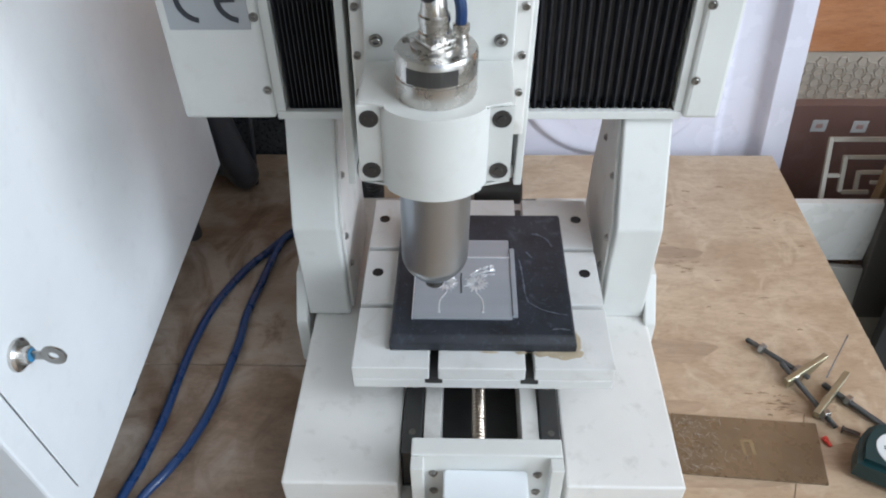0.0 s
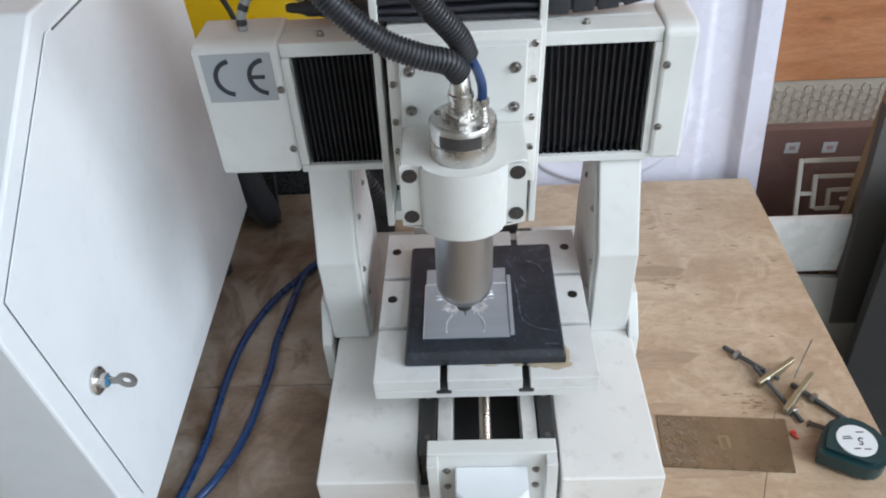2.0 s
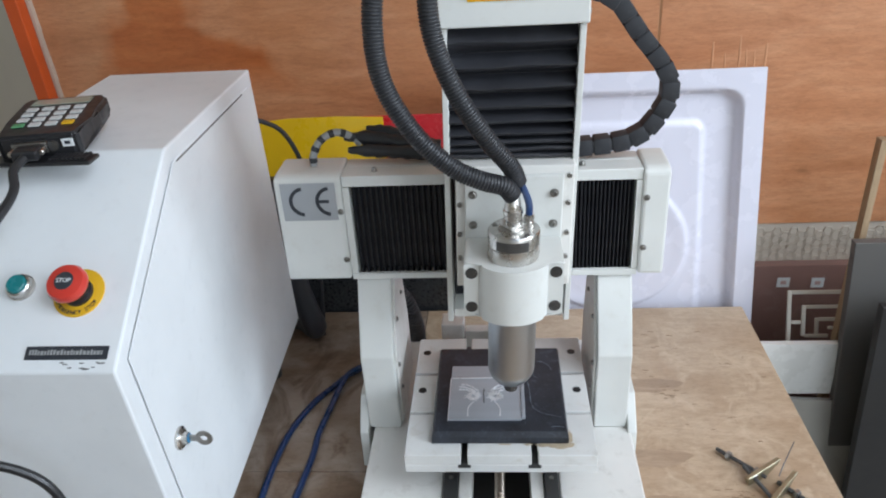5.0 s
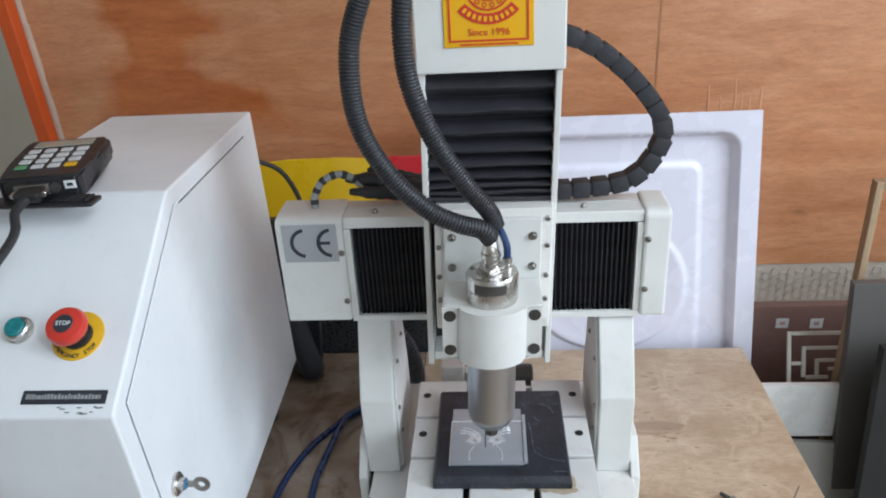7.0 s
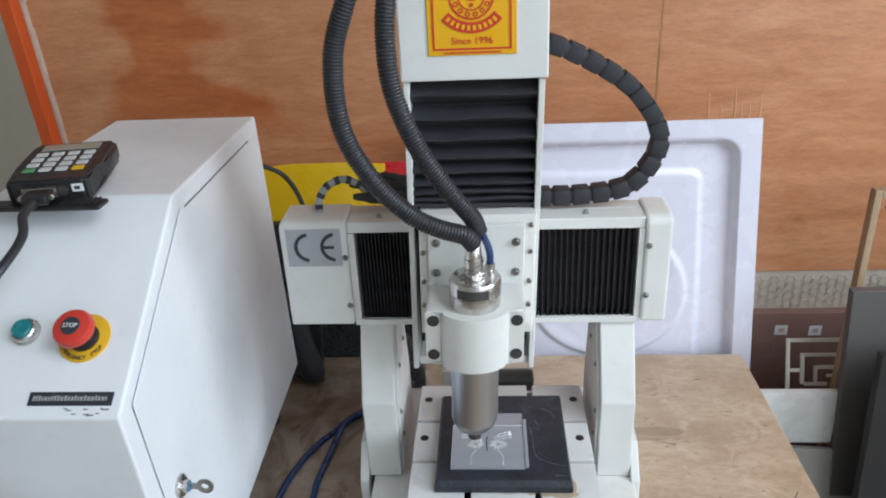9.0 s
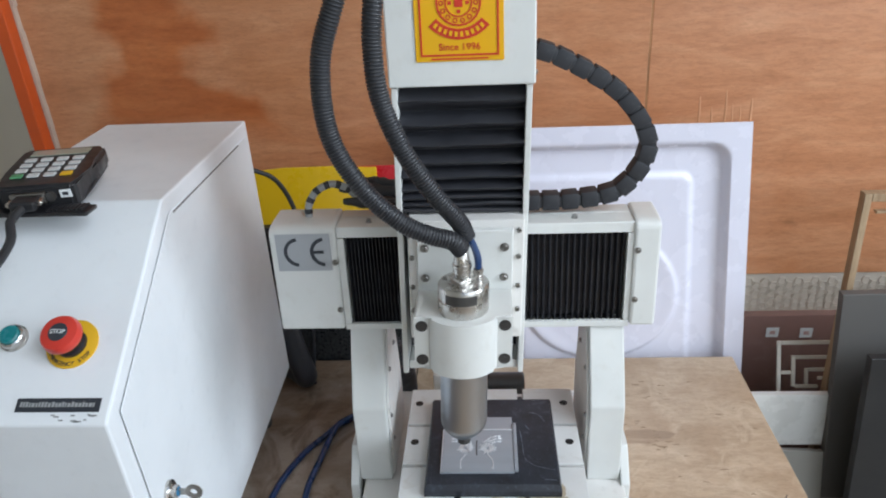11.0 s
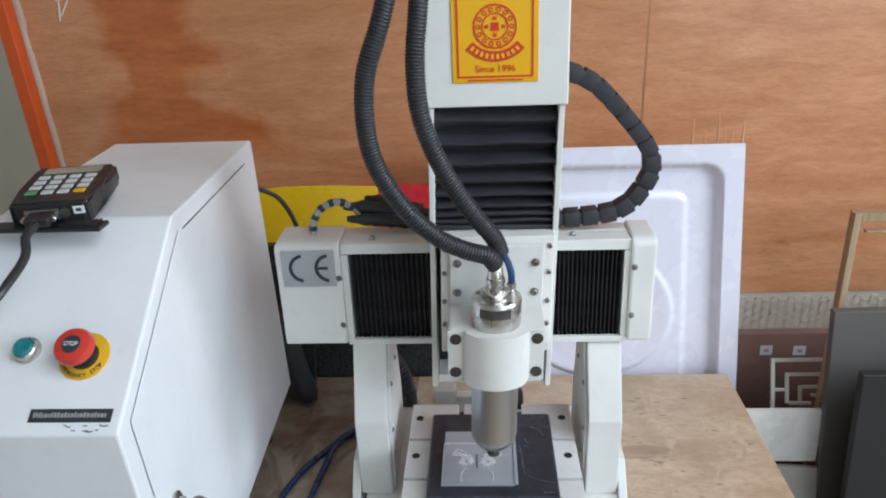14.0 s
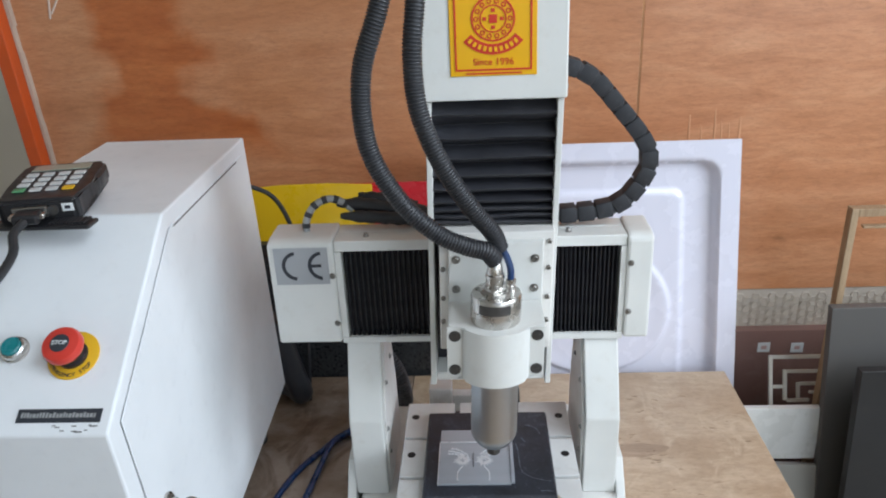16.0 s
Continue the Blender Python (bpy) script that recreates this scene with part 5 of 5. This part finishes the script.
for k in range(36):
    w = 0.004 + 0.006 * abs(noise.noise((k * 0.7, 1.3, 0.2)))
    box(cbb, -0.9175, -0.9175 + w, 0.606, 0.6195, -0.2 + k * 0.05, -0.2 + (k + 1) * 0.05)
for v in cbb.verts:
    v.co.x -= 0.04 * (v.co.z - 0.47)
tagged(part("edge_strip", cbb, plain("pale_torn_edge", (0.55, 0.42, 0.33), 0.8, 0, 0.3, 40)), "pale torn edge strip of the plywood", "strip")

# ---- loose things on the bench ----
pl = bmesh.new()
ol = [(0.2350, -0.0725), (0.401, -0.084), (0.388, -0.164), (0.2290, -0.152)]
lo = [pl.verts.new((x, y, 0.0005)) for x, y in ol]
hi = [pl.verts.new((x, y, 0.0035)) for x, y in ol]
pl.faces.new(lo[::-1]), pl.faces.new(hi)
for k in range(4):
    pl.faces.new((lo[k], lo[(k + 1) % 4], hi[(k + 1) % 4], hi[k]))
acr = tagged(part("bronze_plate", pl, BRONZE), "scratched bronze-tinted plate lying on the bench", "plate")
scuffs = bmesh.new()
wr = random.Random(21)
for _ in range(150):
    x = 0.236 + abs(wr.gauss(0, 0.032))
    y, a, L = wr.uniform(-0.150, -0.078), wr.uniform(0, 3.14), wr.uniform(0.001, 0.004)
    if x > 0.31:
        continue
    tube(scuffs, smooth_path([(x - L * math.cos(a), y - L * math.sin(a), 0.0035), (x, y + wr.uniform(-0.001, 0.001), 0.0035), (x + L * math.cos(a), y + L * math.sin(a), 0.0035)], 4), wr.uniform(0.0001, 0.0004), 4)
part("scuff", scuffs, plain("pale_scuff", (0.36, 0.31, 0.26), 0.7), acr, "pale scuffs on the bronze plate")
part("engraved_square", boxes((0.306, 0.309, -0.128, -0.108, 0.0035, 0.0037), (0.309, 0.316, -0.111, -0.108, 0.0035, 0.0037), (0.316, 0.320, -0.128, -0.108, 0.0035, 0.0037)), plain("tan_engraving", (0.26, 0.18, 0.09), 0.5), acr, "faint tan engraved mark")


def threaded(bm, p0, p1, r):
    L = (Vector(p1) - Vector(p0)).length
    k = int(L / 0.0011)
    lathe(bm, [(0, r * 0.7)] + [(0.001 + i * (L - 0.002) / k, r if i % 2 else r * 0.86) for i in range(k + 1)] + [(L, r * 0.7)], p0, p1, 10)


def hex_nut(parent, at, way, r=0.0075):
    w = Vector(way).normalized()
    b = bmesh.new()
    lathe(b, [(0, r * 0.9), (0.0008, r), (0.0055, r), (0.0062, r * 0.9)], at, Vector(at) + w, 6)
    return part("nut", b, ZINC, parent)


def clamp_set(p0, p1, q0, q1, width):
    t = thing("clamp_set", "threaded rod with nuts and a yellowed steel clamp bar", "clamp", group="workpiece clamps")
    b = bmesh.new()
    threaded(b, p0, p1, 0.0035)
    part("threaded_rod", b, IRON, t, "dark threaded rod")
    d = Vector(p1) - Vector(p0)
    hex_nut(t, Vector(p0) + d * 0.22, d)
    hex_nut(t, Vector(p0) + d * 0.78, d)
    bar = bmesh.new()
    a, b = Vector(q0), Vector(q1)
    along = Vector((b.x - a.x, b.y - a.y, 0))
    across = Vector((-along.y, along.x, 0)).normalized() * width * 0.32
    face = [a, b, Vector((b.x, b.y, b.z - 0.004)), Vector((*(a + along * 0.62).xy, 0.0015)), Vector((*(a + along * 0.06).xy, 0.0015))]
    near = [bar.verts.new(p - across) for p in face]
    far = [bar.verts.new(p + across) for p in face]
    bar.faces.new(near), bar.faces.new(far[::-1])
    for k in range(5):
        bar.faces.new((near[k], far[k], far[(k + 1) % 5], near[(k + 1) % 5]))
    bmesh.ops.bevel(bar, geom=bar.edges[:], offset=0.0006, segments=1, affect="EDGES")
    part("clamp_bar", bar, BLOCKY, t, "yellowish zinc-plated bar")
    return t


clamp_set((0.355, 0.045, 0.0055), (0.412, -0.022, 0.010), (0.380, -0.030, 0.016), (0.438, 0.005, 0.024), 0.011)
clamp_set((0.384, 0.000, 0.012), (0.421, -0.091, 0.0055), (0.400, -0.078, 0.016), (0.454, -0.022, 0.024), 0.011)
rodb = thing("threaded_stud", "loose threaded stud with a nut on the bench", "stud")
b = bmesh.new()
threaded(b, (0.428, -0.027, 0.0055), (0.480, -0.092, 0.0055), 0.0040)
part("stud_rod", b, IRON, rodb)
hex_nut(rodb, (0.4465, -0.0503, 0.0068), (0.052, -0.065, 0), 0.0075)
tagged(part("wire_pin", tube(bmesh.new(), smooth_path([(0.428, -0.028, 0.018), (0.440, -0.012, 0.032), (0.462, 0.018, 0.045)], 10), 0.0009, 6), IRON), "thin bent dark wire on the clamps", "wire")
cp = bmesh.new()
lathe(cp, [(0, 0.0035), (0.004, 0.0035), (0.005, 0.0022), (0.012, 0.002)], (0.4035, -0.104, 0.0036), (0.4075, -0.116, 0.0036), 12)
tagged(part("end_cap", cp, RED, smooth=True), "small red plastic cap on the bench", "cap")

tape = thing("tape_measure", "dark green tape measure lying on the bench", "tape measure")
tb = bmesh.new()
TM = Matrix.Translation((0.463, -0.140, 0.0)) @ Matrix.Rotation(radians(-28), 4, "Z")
out = [(-0.037, -0.034), (0.018, -0.035), (0.029, -0.030), (0.036, -0.020), (0.039, -0.006), (0.037, 0.010), (0.030, 0.023), (0.019, 0.032), (0.005, 0.037), (-0.010, 0.037), (-0.023, 0.031), (-0.032, 0.021), (-0.037, 0.008), (-0.039, -0.010)]
lo = [tb.verts.new(TM @ Vector((x, y, 0.001))) for x, y in out]
hi = [tb.verts.new(TM @ Vector((x, y, 0.034))) for x, y in out]
tb.faces.new(lo[::-1]), tb.faces.new(hi)
for k in range(len(out)):
    tb.faces.new((lo[k], lo[(k + 1) % len(out)], hi[(k + 1) % len(out)], hi[k]))
bmesh.ops.bevel(tb, geom=[e for e in tb.edges if abs(e.verts[0].co.z - e.verts[1].co.z) < 1e-6], offset=0.006, segments=4, affect="EDGES")
part("case", tb, TAPEG, tape, smooth=True)
tc = TM @ Vector((0.0, -0.002, 0.0341))
part("round_label", lathe(bmesh.new(), [(0, 0.0235), (0.0006, 0.023)], tc, tc + Vector((0, 0, 1)), 32), PAPER, tape, "white round label")
lettering("size_digit", "5", 0.016, Matrix.Translation(tc + Vector((0.004, -0.001, 0.0008))) @ Matrix.Rotation(radians(168), 4, "Z"), INK, tape)
tl = bmesh.new()
for dx, dy, w in ((-0.010, 0.006, 0.005), (-0.010, 0.003, 0.006), (0.008, -0.013, 0.004), (0.008, 0.012, 0.005), (-0.004, -0.012, 0.004)):
    p = tc + Vector((dx, dy, 0.0006))
    box(tl, p.x - w, p.x + w, p.y - 0.0008, p.y + 0.0008, p.z, p.z + 0.0002)
part("print", tl, INK, tape)
hook = bmesh.new()
box(hook, -0.052, -0.034, 0.024, 0.030, 0.004, 0.0052, turn=TM)
box(hook, -0.0535, -0.052, 0.023, 0.031, 0.0, 0.0055, turn=TM)
part("blade_end", hook, IRON, tape, "steel blade hook")

# ---- what moves ----
HEAD_X = [(0.0, -0.0336), (0.5, -0.0255), (1.0, -0.0201), (1.5, -0.0161), (2.0, -0.0088), (2.5, 0.002), (3.0, 0.0064), (3.5, 0.012), (4.0, 0.0181), (4.5, 0.0324), (5.0, 0.0273), (5.5, 0.0203), (6.0, 0.0133), (6.5, 0.0063), (7.0, -0.0007), (7.5, -0.0072), (8.0, -0.0146), (8.5, -0.0187), (9.0, -0.0242), (9.5, -0.0305), (10.0, -0.0345), (10.5, -0.0305), (11.0, -0.0240), (11.5, -0.0176), (12.0, -0.0128), (12.5, -0.0053), (13.0, 0.0028), (13.5, 0.0081), (14.0, 0.013), (14.5, 0.018), (15.0, 0.0338), (15.5, 0.0302), (16.0, 0.0179)]


def pleat_x(k, dx):
    """Where pleat k stands when the carriage is at dx: evenly spread on its side."""
    if k < PLEATS:
        a, b = -0.194, dx - 0.083
        return a + (b - a) * (k + 0.5) / PLEATS
    a, b = dx + 0.078, 0.196
    return a + (b - a) * (k - PLEATS + 0.5) / PLEATS


def motions():
    walk(head, [(t, pose(dx, 0, 0)) for t, dx in HEAD_X])
    for k, ob in enumerate(pleats):
        walk(ob, [(t, pose(pleat_x(k, dx), 0.0580, 0)) for t, dx in HEAD_X])
    rows = [(t, chain_poses(dx)) for t, dx in HEAD_X]
    for k, ob in enumerate(links):
        walk(ob, [(t, ms[k]) for t, ms in rows])


motions()
